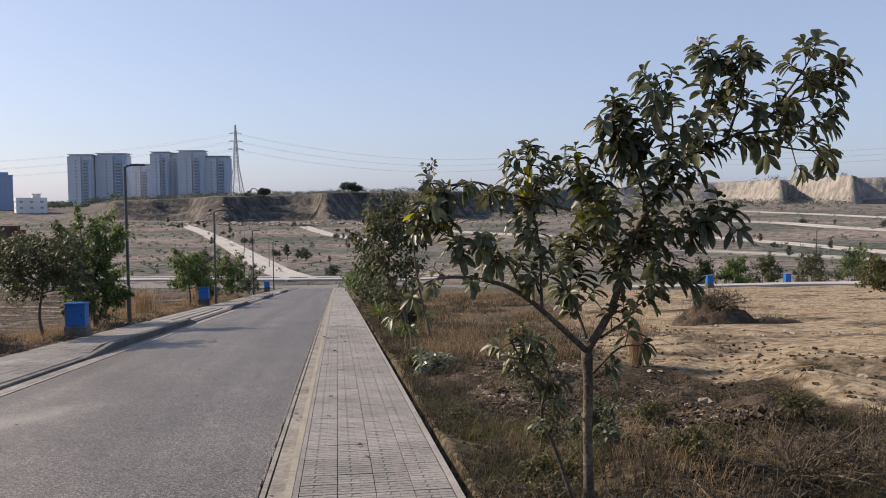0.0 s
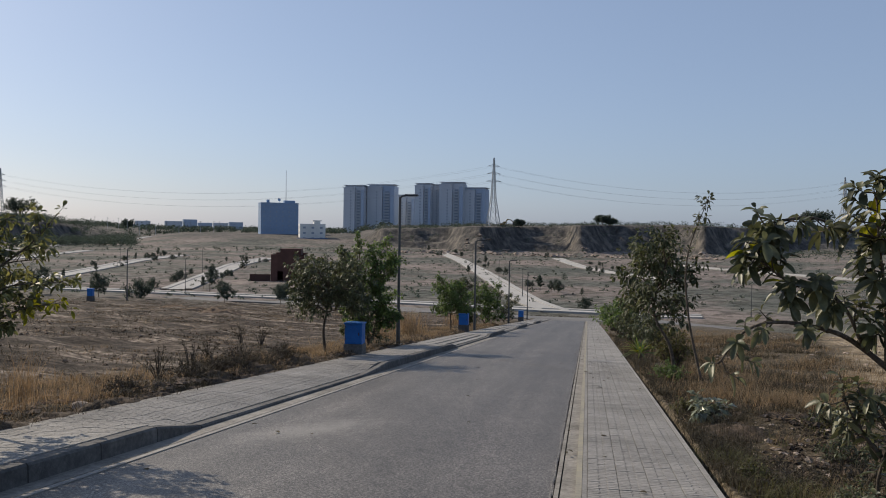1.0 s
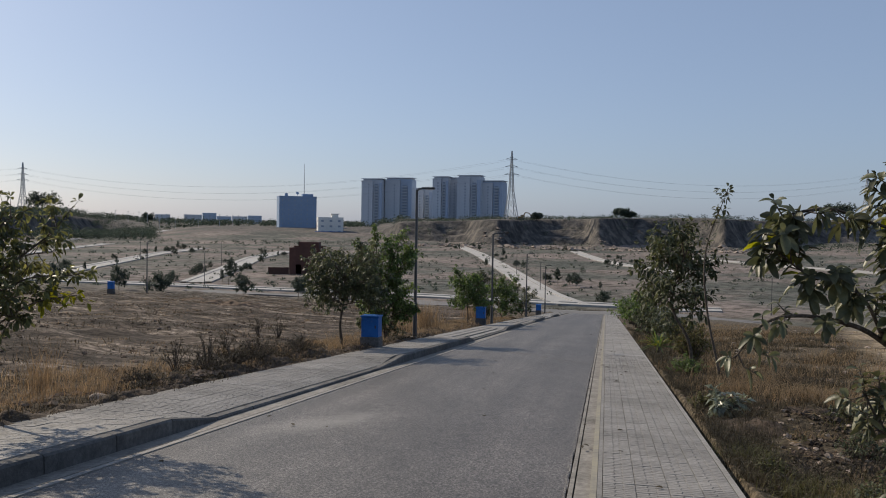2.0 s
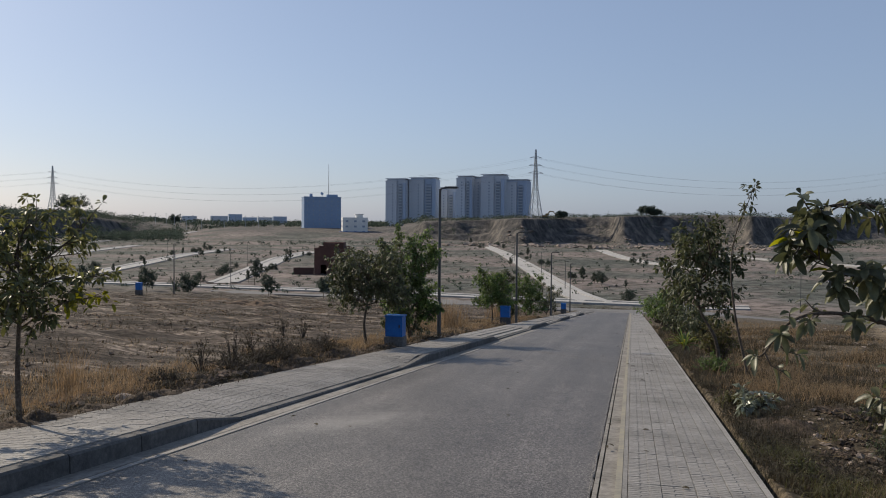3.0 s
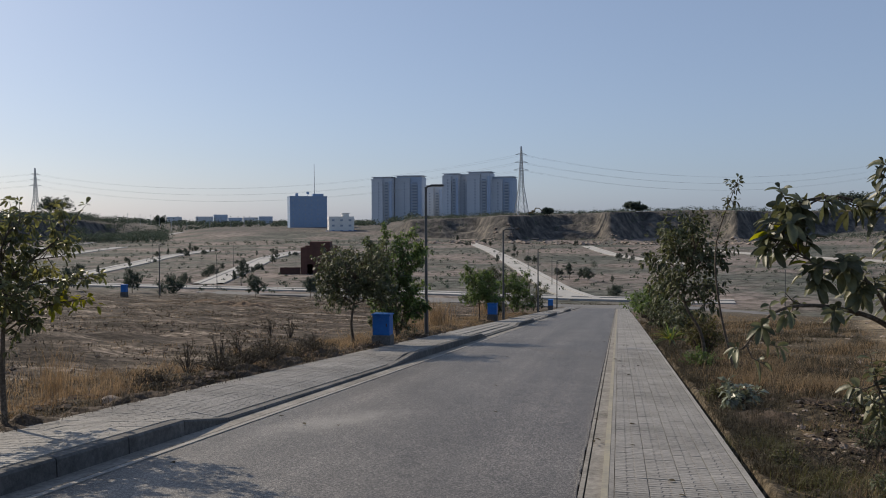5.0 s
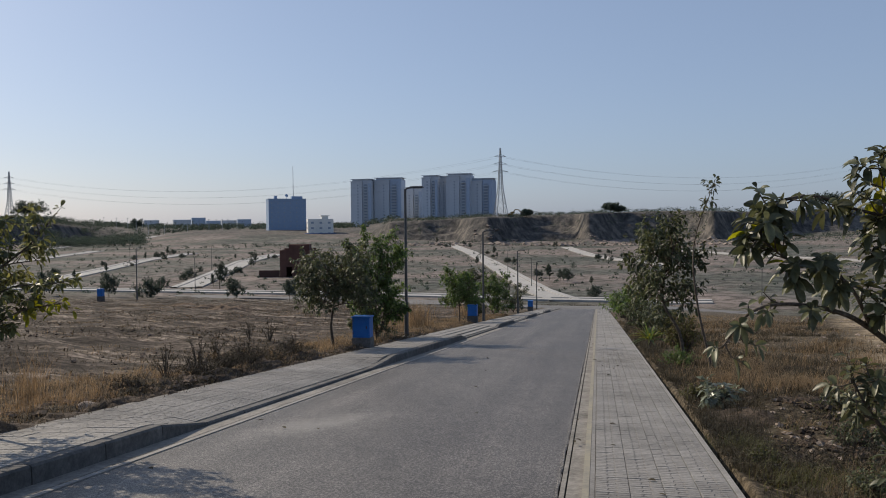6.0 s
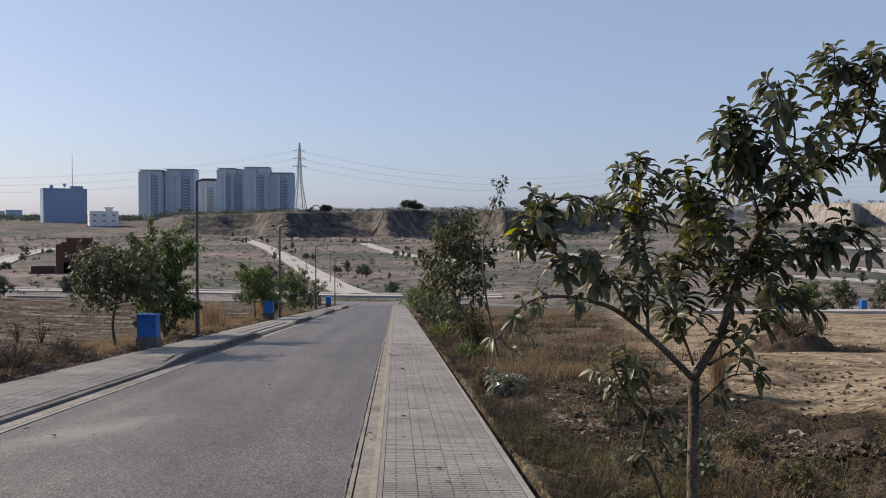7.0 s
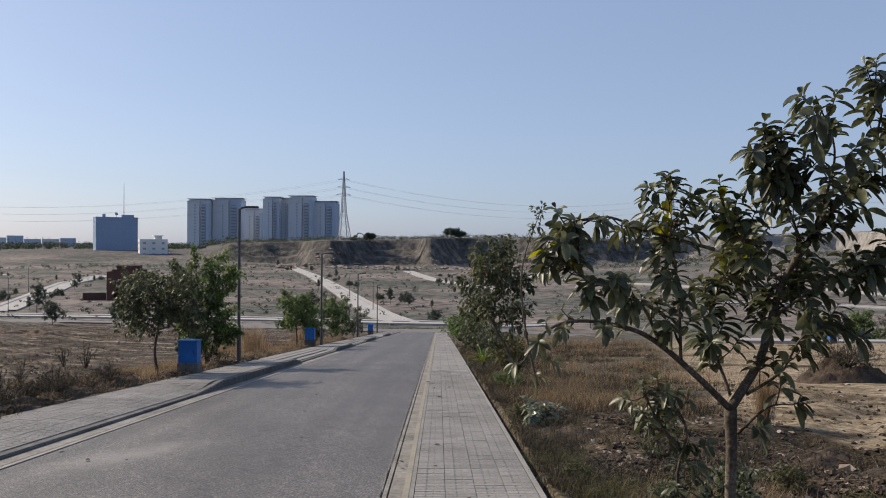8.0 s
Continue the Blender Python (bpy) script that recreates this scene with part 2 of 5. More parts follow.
def dusty_patch(m, centre, radii, colour):
    """A pale smear of dried dust on a surface, ragged at its rim."""
    n, l = m.node_tree.nodes, m.node_tree.links
    b = n["Principled BSDF"]
    col = b.inputs["Base Color"].links[0].from_socket
    geo, mp, ln, ns = n.new("ShaderNodeNewGeometry"), n.new("ShaderNodeMapping"), n.new("ShaderNodeVectorMath"), n.new("ShaderNodeTexNoise")
    mp.vector_type = "TEXTURE"
    mp.inputs["Location"].default_value, mp.inputs["Rotation"].default_value, mp.inputs["Scale"].default_value = centre, (0, 0, radians(-25)), (*radii, 5)
    ln.operation = "LENGTH"
    l.new(geo.outputs["Position"], mp.inputs["Vector"])
    l.new(mp.outputs[0], ln.inputs[0])
    l.new(geo.outputs["Position"], ns.inputs["Vector"])
    ns.inputs["Scale"].default_value, ns.inputs["Detail"].default_value = 3.5, 8
    add, rng, mix = n.new("ShaderNodeMath"), n.new("ShaderNodeMapRange"), n.new("ShaderNodeMix")
    l.new(ln.outputs["Value"], add.inputs[0])
    l.new(ns.outputs["Fac"], add.inputs[1])
    rng.inputs["From Min"].default_value, rng.inputs["From Max"].default_value = 1.5, 0.55
    rng.inputs["To Max"].default_value = 0.42
    l.new(add.outputs[0], rng.inputs["Value"])
    mix.data_type = "RGBA"
    l.new(rng.outputs[0], mix.inputs[0])
    l.new(col, mix.inputs[6])
    mix.inputs[7].default_value = (*colour, 1)
    l.new(mix.outputs[2], b.inputs["Base Color"])


def traffic_wear(m):
    """Long faint streaks along the street and cloudy stains, where wheels and dust have worn it."""
    n, l = m.node_tree.nodes, m.node_tree.links
    b = n["Principled BSDF"]
    geo = n.new("ShaderNodeNewGeometry")
    for stretch, scale, low, high in (((1.6, 0.05, 0.05), 1.0, 0.78, 1.22), ((1, 0.6, 1), 0.8, 0.85, 1.16), ((1, 0.5, 1), 7.0, 0.86, 1.12)):
        col = b.inputs["Base Color"].links[0].from_socket
        mp, t, rng, hsv = n.new("ShaderNodeMapping"), n.new("ShaderNodeTexNoise"), n.new("ShaderNodeMapRange"), n.new("ShaderNodeHueSaturation")
        mp.inputs["Scale"].default_value = stretch
        t.inputs["Scale"].default_value, t.inputs["Detail"].default_value = scale, 6
        l.new(geo.outputs["Position"], mp.inputs["Vector"])
        l.new(mp.outputs[0], t.inputs["Vector"])
        rng.inputs["From Min"].default_value, rng.inputs["From Max"].default_value = 0.33, 0.67
        rng.inputs["To Min"].default_value, rng.inputs["To Max"].default_value = low, high
        l.new(t.outputs["Fac"], rng.inputs["Value"])
        l.new(rng.outputs[0], hsv.inputs["Value"])
        l.new(col, hsv.inputs["Color"])
        l.new(hsv.outputs[0], b.inputs["Base Color"])


traffic_wear(ASPHALT)
dusty_patch(ASPHALT, (-3.5, 9.3, -0.85), (0.55, 1.5), (0.34, 0.32, 0.29))


def earth():
    """Dry ground: sand, trampled straw and dark litter near, haze-lightened ochre and olive fields far, bare rock on
    steep faces, coloured dark for the western bluffs' shade and pale for the eastern cliffs' sun.
    """
    m = bpy.data.materials.new("dry_earth")
    m.use_nodes = True
    n, l = m.node_tree.nodes, m.node_tree.links
    b = n["Principled BSDF"]
    b.inputs["Roughness"].default_value, b.inputs["Specular IOR Level"].default_value = 0.95, 0.15
    geo = n.new("ShaderNodeNewGeometry")

    def noise_at(scale, detail=6, stretch=None):
        t = n.new("ShaderNodeTexNoise")
        t.inputs["Scale"].default_value, t.inputs["Detail"].default_value, t.inputs["Roughness"].default_value = scale, detail, 0.65
        src = geo.outputs["Position"]
        if stretch:
            mp = n.new("ShaderNodeMapping")
            mp.inputs["Scale"].default_value = stretch
            l.new(src, mp.inputs["Vector"])
            src = mp.outputs[0]
        l.new(src, t.inputs["Vector"])
        return t.outputs["Fac"]

    def ramp(fac, stops):
        r = n.new("ShaderNodeValToRGB")
        e = r.color_ramp.elements
        while len(e) < len(stops):
            e.new(0.5)
        for k, (p, c) in enumerate(stops):
            e[k].position, e[k].color = p, (*c, 1)
        l.new(fac, r.inputs[0])
        return r.outputs[0]

    def mix(fac, a, c, kind="MIX"):
        x = n.new("ShaderNodeMix")
        x.data_type, x.blend_type = "RGBA", kind
        if isinstance(fac, float):
            x.inputs[0].default_value = fac
        else:
            l.new(fac, x.inputs[0])
        l.new(a, x.inputs[6])
        l.new(c, x.inputs[7])
        return x.outputs[2]

    def level(fac, lo, hi):
        r = n.new("ShaderNodeMapRange")
        r.inputs["From Min"].default_value, r.inputs["From Max"].default_value = lo, hi
        l.new(fac, r.inputs["Value"])
        return r.outputs[0]

    near = ramp(noise_at(5.0, 9), [(0.38, (0.12, 0.09, 0.06)), (0.46, (0.225, 0.174, 0.115)), (0.54, (0.31, 0.25, 0.17)), (0.64, (0.39, 0.325, 0.23))])
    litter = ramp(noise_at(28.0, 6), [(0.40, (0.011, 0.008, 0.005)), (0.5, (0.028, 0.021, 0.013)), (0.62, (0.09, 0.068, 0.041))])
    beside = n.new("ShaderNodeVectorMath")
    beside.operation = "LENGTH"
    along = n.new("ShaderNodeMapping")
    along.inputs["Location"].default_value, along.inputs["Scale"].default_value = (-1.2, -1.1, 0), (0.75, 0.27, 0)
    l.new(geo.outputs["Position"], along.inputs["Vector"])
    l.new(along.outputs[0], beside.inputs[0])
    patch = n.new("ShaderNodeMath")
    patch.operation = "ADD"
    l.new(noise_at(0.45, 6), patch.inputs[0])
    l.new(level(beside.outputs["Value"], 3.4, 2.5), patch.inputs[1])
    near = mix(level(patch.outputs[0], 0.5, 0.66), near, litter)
    thatch = ramp(noise_at(9.0, 8), [(0.38, (0.026, 0.021, 0.014)), (0.5, (0.072, 0.057, 0.038)), (0.63, (0.17, 0.136, 0.092))])
    slant = n.new("ShaderNodeVectorMath")
    slant.operation = "DOT_PRODUCT"
    slant.inputs[1].default_value = (1, -0.25, 0)
    l.new(geo.outputs["Position"], slant.inputs[0])
    wander = n.new("ShaderNodeMath")
    wander.operation = "MULTIPLY_ADD"
    wander.inputs[1].default_value = 4.0
    l.new(noise_at(0.4, 6), wander.inputs[0])
    l.new(slant.outputs["Value"], wander.inputs[2])
    near = mix(level(wander.outputs[0], 3.6, 2.4), near, thatch)
    rows = ramp(noise_at(0.9, 9, (0.3, 1.5, 1)), [(0.41, (0.028, 0.022, 0.019)), (0.48, (0.06, 0.047, 0.039)), (0.54, (0.115, 0.092, 0.075)), (0.62, (0.26, 0.215, 0.175))])
    crumbs = ramp(noise_at(6.0, 9, (0.6, 1.3, 1)), [(0.42, (0.3, 0.29, 0.28)), (0.5, (0.95, 0.95, 0.95)), (0.59, (1.6, 1.6, 1.6))])
    rows = mix(1.0, rows, crumbs, "MULTIPLY")
    sep = n.new("ShaderNodeSeparateXYZ")
    l.new(geo.outputs["Position"], sep.inputs[0])
    left = level(sep.outputs[0], -6.5, -10.0)
    near = mix(left, near, mix(0.85, near, rows))
    # Field colours of the valley, lifted and greyed in place of haze.
    far = ramp(noise_at(0.022, 8, (1, 1, 0.3)), [(0.38, (0.10, 0.108, 0.094)), (0.46, (0.15, 0.147, 0.13)), (0.54, (0.215, 0.183, 0.166)), (0.63, (0.28, 0.236, 0.212))])
    specks = ramp(noise_at(0.45, 6), [(0.38, (0.35, 0.36, 0.34)), (0.56, (1, 1, 1))])
    far = mix(1.0, far, specks, "MULTIPLY")
    away = n.new("ShaderNodeVectorMath")
    away.operation = "LENGTH"
    l.new(geo.outputs["Position"], away.inputs[0])
    col = mix(level(away.outputs["Value"], 70, 130), near, far)
    # Dark cool rock: the shade on the western and central bluffs is in it.
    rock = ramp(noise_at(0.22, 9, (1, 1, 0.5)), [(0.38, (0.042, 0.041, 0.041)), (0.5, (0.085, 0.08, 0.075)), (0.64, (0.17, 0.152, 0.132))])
    # Lighter rock paints the sunlit eastern cliffs.
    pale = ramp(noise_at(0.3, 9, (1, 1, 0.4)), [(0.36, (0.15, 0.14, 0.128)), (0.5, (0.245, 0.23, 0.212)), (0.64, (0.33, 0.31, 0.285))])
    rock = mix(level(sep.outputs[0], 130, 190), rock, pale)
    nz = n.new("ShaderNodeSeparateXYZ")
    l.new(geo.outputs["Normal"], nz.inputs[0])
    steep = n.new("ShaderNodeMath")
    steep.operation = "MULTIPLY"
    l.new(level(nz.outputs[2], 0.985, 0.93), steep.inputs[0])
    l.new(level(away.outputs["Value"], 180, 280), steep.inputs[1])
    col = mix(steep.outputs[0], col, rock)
    # High western ground takes the dark rock too, painting the bluffs' shade.
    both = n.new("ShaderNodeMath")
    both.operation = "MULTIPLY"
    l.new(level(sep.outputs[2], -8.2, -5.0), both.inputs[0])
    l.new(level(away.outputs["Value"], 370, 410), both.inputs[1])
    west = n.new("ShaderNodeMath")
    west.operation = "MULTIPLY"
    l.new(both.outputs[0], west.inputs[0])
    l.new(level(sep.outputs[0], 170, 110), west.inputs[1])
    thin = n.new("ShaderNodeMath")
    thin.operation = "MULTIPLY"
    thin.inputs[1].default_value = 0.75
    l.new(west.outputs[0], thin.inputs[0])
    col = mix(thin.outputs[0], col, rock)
    l.new(col, b.inputs["Base Color"])
    bp = n.new("ShaderNodeBump")
    bp.inputs["Strength"].default_value, bp.inputs["Distance"].default_value = 0.7, 0.06
    lump = n.new("ShaderNodeMath")
    lump.operation = "MULTIPLY_ADD"
    lump.inputs[1].default_value = 3.0
    l.new(noise_at(2.2, 8, (0.6, 1.4, 1)), lump.inputs[0])
    l.new(noise_at(14.0, 8), lump.inputs[2])
    l.new(lump.outputs[0], bp.inputs["Height"])
    bp2 = n.new("ShaderNodeBump")
    bp2.inputs["Strength"].default_value, bp2.inputs["Distance"].default_value = 0.8, 1.6
    l.new(noise_at(0.35, 8), bp2.inputs["Height"])
    l.new(bp.outputs[0], bp2.inputs["Normal"])
    vmix = n.new("ShaderNodeMix")
    vmix.data_type = "VECTOR"
    l.new(level(away.outputs["Value"], 80, 160), vmix.inputs[0])
    l.new(bp.outputs[0], vmix.inputs[4])
    l.new(bp2.outputs[0], vmix.inputs[5])
    l.new(vmix.outputs[1], b.inputs["Normal"])
    return m


EARTH = earth()


# ---- building tools ----
class Shape:
    """Collects corners and faces of one mesh."""

    def __init__(self):
        self.v, self.f = [], []

    def add(self, verts, faces):
        k = len(self.v)
        self.v += [tuple(p) for p in verts]
        self.f += [tuple(k + i for i in q) for q in faces]
        return self

    def box(self, x0, x1, y0, y1, z0, z1, bevel=0.0, m=None):
        b = bevel
        if b:
            v = [(x0, y0, z0), (x1, y0, z0), (x1, y1, z0), (x0, y1, z0), (x0, y0, z1 - b), (x1, y0, z1 - b), (x1, y1, z1 - b), (x0, y1, z1 - b),
                 (x0 + b, y0 + b, z1), (x1 - b, y0 + b, z1), (x1 - b, y1 - b, z1), (x0 + b, y1 - b, z1)]
            f = [(3, 2, 1, 0), (0, 1, 5, 4), (1, 2, 6, 5), (2, 3, 7, 6), (3, 0, 4, 7), (4, 5, 9, 8), (5, 6, 10, 9), (6, 7, 11, 10), (7, 4, 8, 11), (8, 9, 10, 11)]
        else:
            v = [(x0, y0, z0), (x1, y0, z0), (x1, y1, z0), (x0, y1, z0), (x0, y0, z1), (x1, y0, z1), (x1, y1, z1), (x0, y1, z1)]
            f = [(3, 2, 1, 0), (4, 5, 6, 7), (0, 1, 5, 4), (1, 2, 6, 5), (2, 3, 7, 6), (3, 0, 4, 7)]
        if m is not None:
            v = [m @ Vector(p) for p in v]
        return self.add(v, f)

    def tube(self, points, radii, sides=7, cap=True):
        pts = [Vector(p) for p in points]
        n = len(pts)
        rings = []
        side = None
        for i, p in enumerate(pts):
            d = (pts[min(i + 1, n - 1)] - pts[max(i - 1, 0)]).normalized()
            if side is None:
                side = d.orthogonal().normalized()
            side = (side - d * side.dot(d)).normalized()
            other = d.cross(side)
            r = radii[i] if hasattr(radii, "__len__") else radii
            rings += [p + (side * math.cos(6.2832 * k / sides) + other * math.sin(6.2832 * k / sides)) * r for k in range(sides)]
        faces = [(i * sides + k, i * sides + (k + 1) % sides, (i + 1) * sides + (k + 1) % sides, (i + 1) * sides + k) for i in range(n - 1) for k in range(sides)]
        if cap:
            faces += [tuple(range(sides))[::-1], tuple((n - 1) * sides + k for k in range(sides))]
        return self.add(rings, faces)

    def mesh(self, name, mat, smooth_faces=False):
        me = bpy.data.meshes.new(name)
        me.from_pydata(self.v, [], self.f)
        if smooth_faces:
            me.shade_smooth()
        me.materials.append(mat)
        return me


def part(name, shape, mat, parent=None, label="", smooth_faces=False):
    """Links a shape, or a ready mesh, as one object under its thing."""
    ob = new(name, shape.mesh(name, mat, smooth_faces) if isinstance(shape, Shape) else shape)
    ob.parent = parent
    return tagged(ob, label)


def thing(name, label, category, at=(0, 0, 0), turn=0.0, group="", kind=""):
    ob = new(name)
    ob.matrix_basis = pose(*at, 0, 0, turn)
    ob.empty_display_size = 0.2
    return tagged(ob, label, category, group, kind)


def stand(x, y):
    return float(height(x, y))


def leaf_mesh(name, at, way, face, length, width, mat, droop=0.25, fold=0.25, fine=True):
    """Many leaves in one mesh. at, way, face: arrays n x 3; length, width: n."""
    at, way = np.asarray(at, float), np.asarray(way, float)
    way = way / np.linalg.norm(way, axis=1, keepdims=True)
    side = np.cross(way, face)
    side = side / np.maximum(np.linalg.norm(side, axis=1, keepdims=True), 1e-6)
    up = np.cross(side, way)
    length, width = np.asarray(length)[:, None], np.asarray(width)[:, None]

    def spot(u, s, lift=0.0):
        return at + way * length * u + side * width * s + up * (width * abs(s) * fold * 2 + lift * length) - np.array([0, 0, 1.0]) * length * droop * u * u

    if fine:
        rows = [spot(u, s) for u, w in ((0.2, 0.3), (0.48, 0.48), (0.76, 0.44), (0.93, 0.24)) for s in (-w, 0, w)]
        v = np.stack([spot(0, 0)] + rows + [spot(1, 0)], 1)
        tri = [(0, 2, 1), (0, 3, 2), (10, 11, 13), (11, 12, 13)]
        quad = [q for k in (1, 4, 7) for q in ((k, k + 1, k + 4, k + 3), (k + 1, k + 2, k + 5, k + 4))]
    else:
        v = np.stack([spot(0, 0), spot(0.45, -0.5), spot(0.45, 0.5), spot(1, 0)], 1)
        tri, quad = [(0, 2, 1), (1, 2, 3)], []
    n, k = v.shape[:2]
    base = np.arange(n) * k
    faces = [tuple(b + i for i in q) for b in base for q in tri + quad]
    me = bpy.data.meshes.new(name)
    me.from_pydata(v.reshape(-1, 3).tolist(), [], faces)
    me.materials.append(mat)
    if fine:
        me.shade_smooth()
    return me


def grass_mesh(name, at, tall, lean, width, mat, seed):
    """Blades of three joints, bent over, in one mesh."""
    r = np.random.RandomState(seed)
    at = np.asarray(at, float)
    n = len(at)
    a = r.uniform(0, 6.283, n)
    d = np.stack([np.cos(a), np.sin(a), 0 * a], 1)
    side = np.stack([-np.sin(a + r.uniform(-1, 1, n)), np.cos(a), 0 * a], 1)
    lean = (r.uniform(0.3, 1.15, n) * lean)[:, None]
    tall, width = np.asarray(tall)[:, None], np.asarray(width)[:, None]
    z = np.array([0, 0, 1.0])
    p1 = at + z * tall * 0.5 + d * tall * lean * 0.3
    p2 = at + z * tall * np.maximum(1 - 0.5 * lean, 0.12) + d * tall * lean
    v = np.stack([at - side * width * 0.5, at + side * width * 0.5, p1 - side * width * 0.35, p1 + side * width * 0.35, p2], 1)
    base = np.arange(n) * 5
    faces = []
    for b in base.tolist():
        faces += [(b, b + 1, b + 3, b + 2), (b + 2, b + 3, b + 4)]
    me = bpy.data.meshes.new(name)
    me.from_pydata(v.reshape(-1, 3).tolist(), [], faces)
    me.materials.append(mat)
    return me


# ---- ground sheet ----
bearing = np.radians(np.concatenate([np.arange(-72, 72.01, 0.22), np.arange(75, 288, 4.5)]))
reach = np.concatenate([[0.0, 0.8, 1.6, 2.2], np.geomspace(2.8, 110, 150), np.geomspace(113, 385, 50), np.arange(390, 600, 2.6), np.geomspace(605, 4600, 26)])
gx, gy = np.outer(reach, np.sin(bearing)), np.outer(reach, np.cos(bearing))
gz = height(gx, gy)
rows, cols = gx.shape
ids = np.arange(rows * cols).reshape(rows, cols)
nxt = np.roll(ids, -1, axis=1)
quads = np.stack([ids[:-1], ids[1:], nxt[1:], nxt[:-1]], -1).reshape(-1, 4)[:, ::-1]
ground_mesh = bpy.data.meshes.new("ground")
ground_mesh.from_pydata(np.stack([gx, gy, gz], -1).reshape(-1, 3).tolist(), [], quads.tolist())
ground_mesh.shade_smooth()
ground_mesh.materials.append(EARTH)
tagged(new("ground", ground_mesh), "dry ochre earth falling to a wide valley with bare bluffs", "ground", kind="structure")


# ---- street ----
def ribbon(name, x0, x1, y0, y1, lift, mat, step=1.0, depth=0.25, crown=0.0, cols=6):
    """A slab along the street, following its slope."""
    s = Shape()
    n = max(int((y1 - y0) / step), 1)
    top = []
    for i in range(n + 1):
        y = y0 + (y1 - y0) * i / n
        for j in range(cols + 1):
            u = j / cols
            z = lay(y) + (lift(y, u) if callable(lift) else lift) + crown * (1 - (2 * u - 1) ** 2)
            top.append((x0 + (x1 - x0) * u, y, z))
    w = cols + 1
    s.add(top, [(i * w + j, i * w + j + 1, (i + 1) * w + j + 1, (i + 1) * w + j) for i in range(n) for j in range(cols)])
    for j in (0, cols):
        k = len(s.v)
        edge = [top[i * w + j] for i in range(n + 1)]
        s.v += edge + [(x, y, z - depth) for x, y, z in edge]
        s.f += [(k + i, k + i + 1, k + n + 2 + i, k + n + 1 + i)[:: 1 if j == 0 else -1] for i in range(n)]
    return part(name, s, mat)


def left_lift(y):
    """The kerb on the far side is high, but lowered at each plot's drive."""
    return float(np.interp(y, [8.0, 8.9, 16.6, 17.6, 27.0, 28.0, 37.2, 38.0, 44.0, 45.0, 52.5, 53.3, 60, 61, 70, 71, 78, 79],
                           [0.13, 0.005, 0.005, 0.13, 0.13, 0.005, 0.005, 0.13, 0.13, 0.005, 0.005, 0.13, 0.13, 0.005, 0.005, 0.13, 0.13, 0.005]))


def walk_lift(y, u):
    """The raised footpath: level along its inner edge (u = 0), following the kerb along its outer one (u = 1)."""
    return 0.095 * (1 - u ** 2) + left_lift(y) * u ** 2


ROAD_END = 101.0
tagged(ribbon("road", -4.47, -0.588, -9, ROAD_END, -0.035, ASPHALT, crown=0.03), "grey worn asphalt street sloping downhill", "road", kind="structure")
tagged(ribbon("edge_strip_left", -4.53, -4.466, -9, ROAD_END, -0.024, TILE, cols=2), "pale concrete edge strip along the asphalt", "gutter", kind="structure")
tagged(ribbon("gutter_left", -4.748, -4.56, -9, ROAD_END, -0.03, GUTTER, cols=2), "pale concrete gutter strip below the kerb", "gutter", kind="structure")
tagged(ribbon("gutter_lip", -0.562, -0.524, -9, ROAD_END, -0.014, GUTTER, cols=2), "narrow concrete lip between asphalt and gutter", "gutter", kind="structure")
tagged(ribbon("gutter_right", -0.512, -0.39, -9, ROAD_END, -0.022, GUTTER, cols=2), "dusty concrete gutter strip beside the footpath", "gutter", kind="structure")
bed_right = tagged(ribbon("pavement_right", -0.289, 0.787, -9, 100, -0.02, JOINT, cols=4), "footpath of pale grey patterned concrete tiles", "pavement", kind="structure")
bed_left = tagged(ribbon("pavement_left", -6.12, -4.895, -9, 100, lambda y, u: walk_lift(y, u) - 0.02, JOINT, step=0.5, cols=4), "raised footpath of pale grey concrete tiles", "pavement", kind="structure")
kerb_right = tagged(ribbon("kerb_right", -0.388, -0.334, -9, 100, 0.006, KERB_YELLOW, cols=3), "low kerb with faded yellow paint", "kerb", kind="structure")
tagged(ribbon("kerb_back", -0.332, -0.291, -9, 100, 0.003, TILE, cols=2), "unpainted concrete back of the low kerb", "kerb", kind="structure")
edging = tagged(ribbon("edging_right", 0.79, 0.842, -9, 100, 0.004, TILE, cols=2), "thin concrete edging along the footpath", "kerb", kind="structure")
edging_left = tagged(ribbon("edging_left", -6.19, -6.124, -9, 100, lambda y, u: 0.095, GUTTER, step=0.5, cols=2), "thin concrete edging of the raised footpath", "kerb", kind="structure")
# torn edge of the asphalt where it meets the gutter
rng = np.random.RandomState(4)
torn = Shape()
for y in np.arange(2.5, 60, 0.17):
    w = rng.uniform(0.006, 0.016)
    x = -0.587 + rng.uniform(-0.004, 0.01)
    torn.box(x - w, x + w * 0.8, y, y + rng.uniform(0.14, 0.3), lay(y) - 0.08, lay(y) - 0.036 + rng.uniform(0, 0.006), 0.003)
tagged(part("asphalt_edge", torn, ASPHALT), "ragged crumbling edge of the asphalt beside the gutter", "asphalt edge", kind="stuff")


# ---- far streets in the valley ----
def far_street(name, line, width, mat, label, lift=0.12, walk_sides=True):
    """A street draped on the valley floor, with pale footpaths along both sides."""
    line = np.array(line, float)
    seg = np.r_[0, np.cumsum(np.hypot(*np.diff(line, axis=0).T))]
    n = max(int(seg[-1] / 6), 4)
    d = np.linspace(0, seg[-1], n + 1)
    px, py = np.interp(d, seg, line[:, 0]), np.interp(d, seg, line[:, 1])
    tx, ty = np.gradient(px), np.gradient(py)
    k = np.hypot(tx, ty)
    nx, ny = ty / k, -tx / k
    s = Shape()
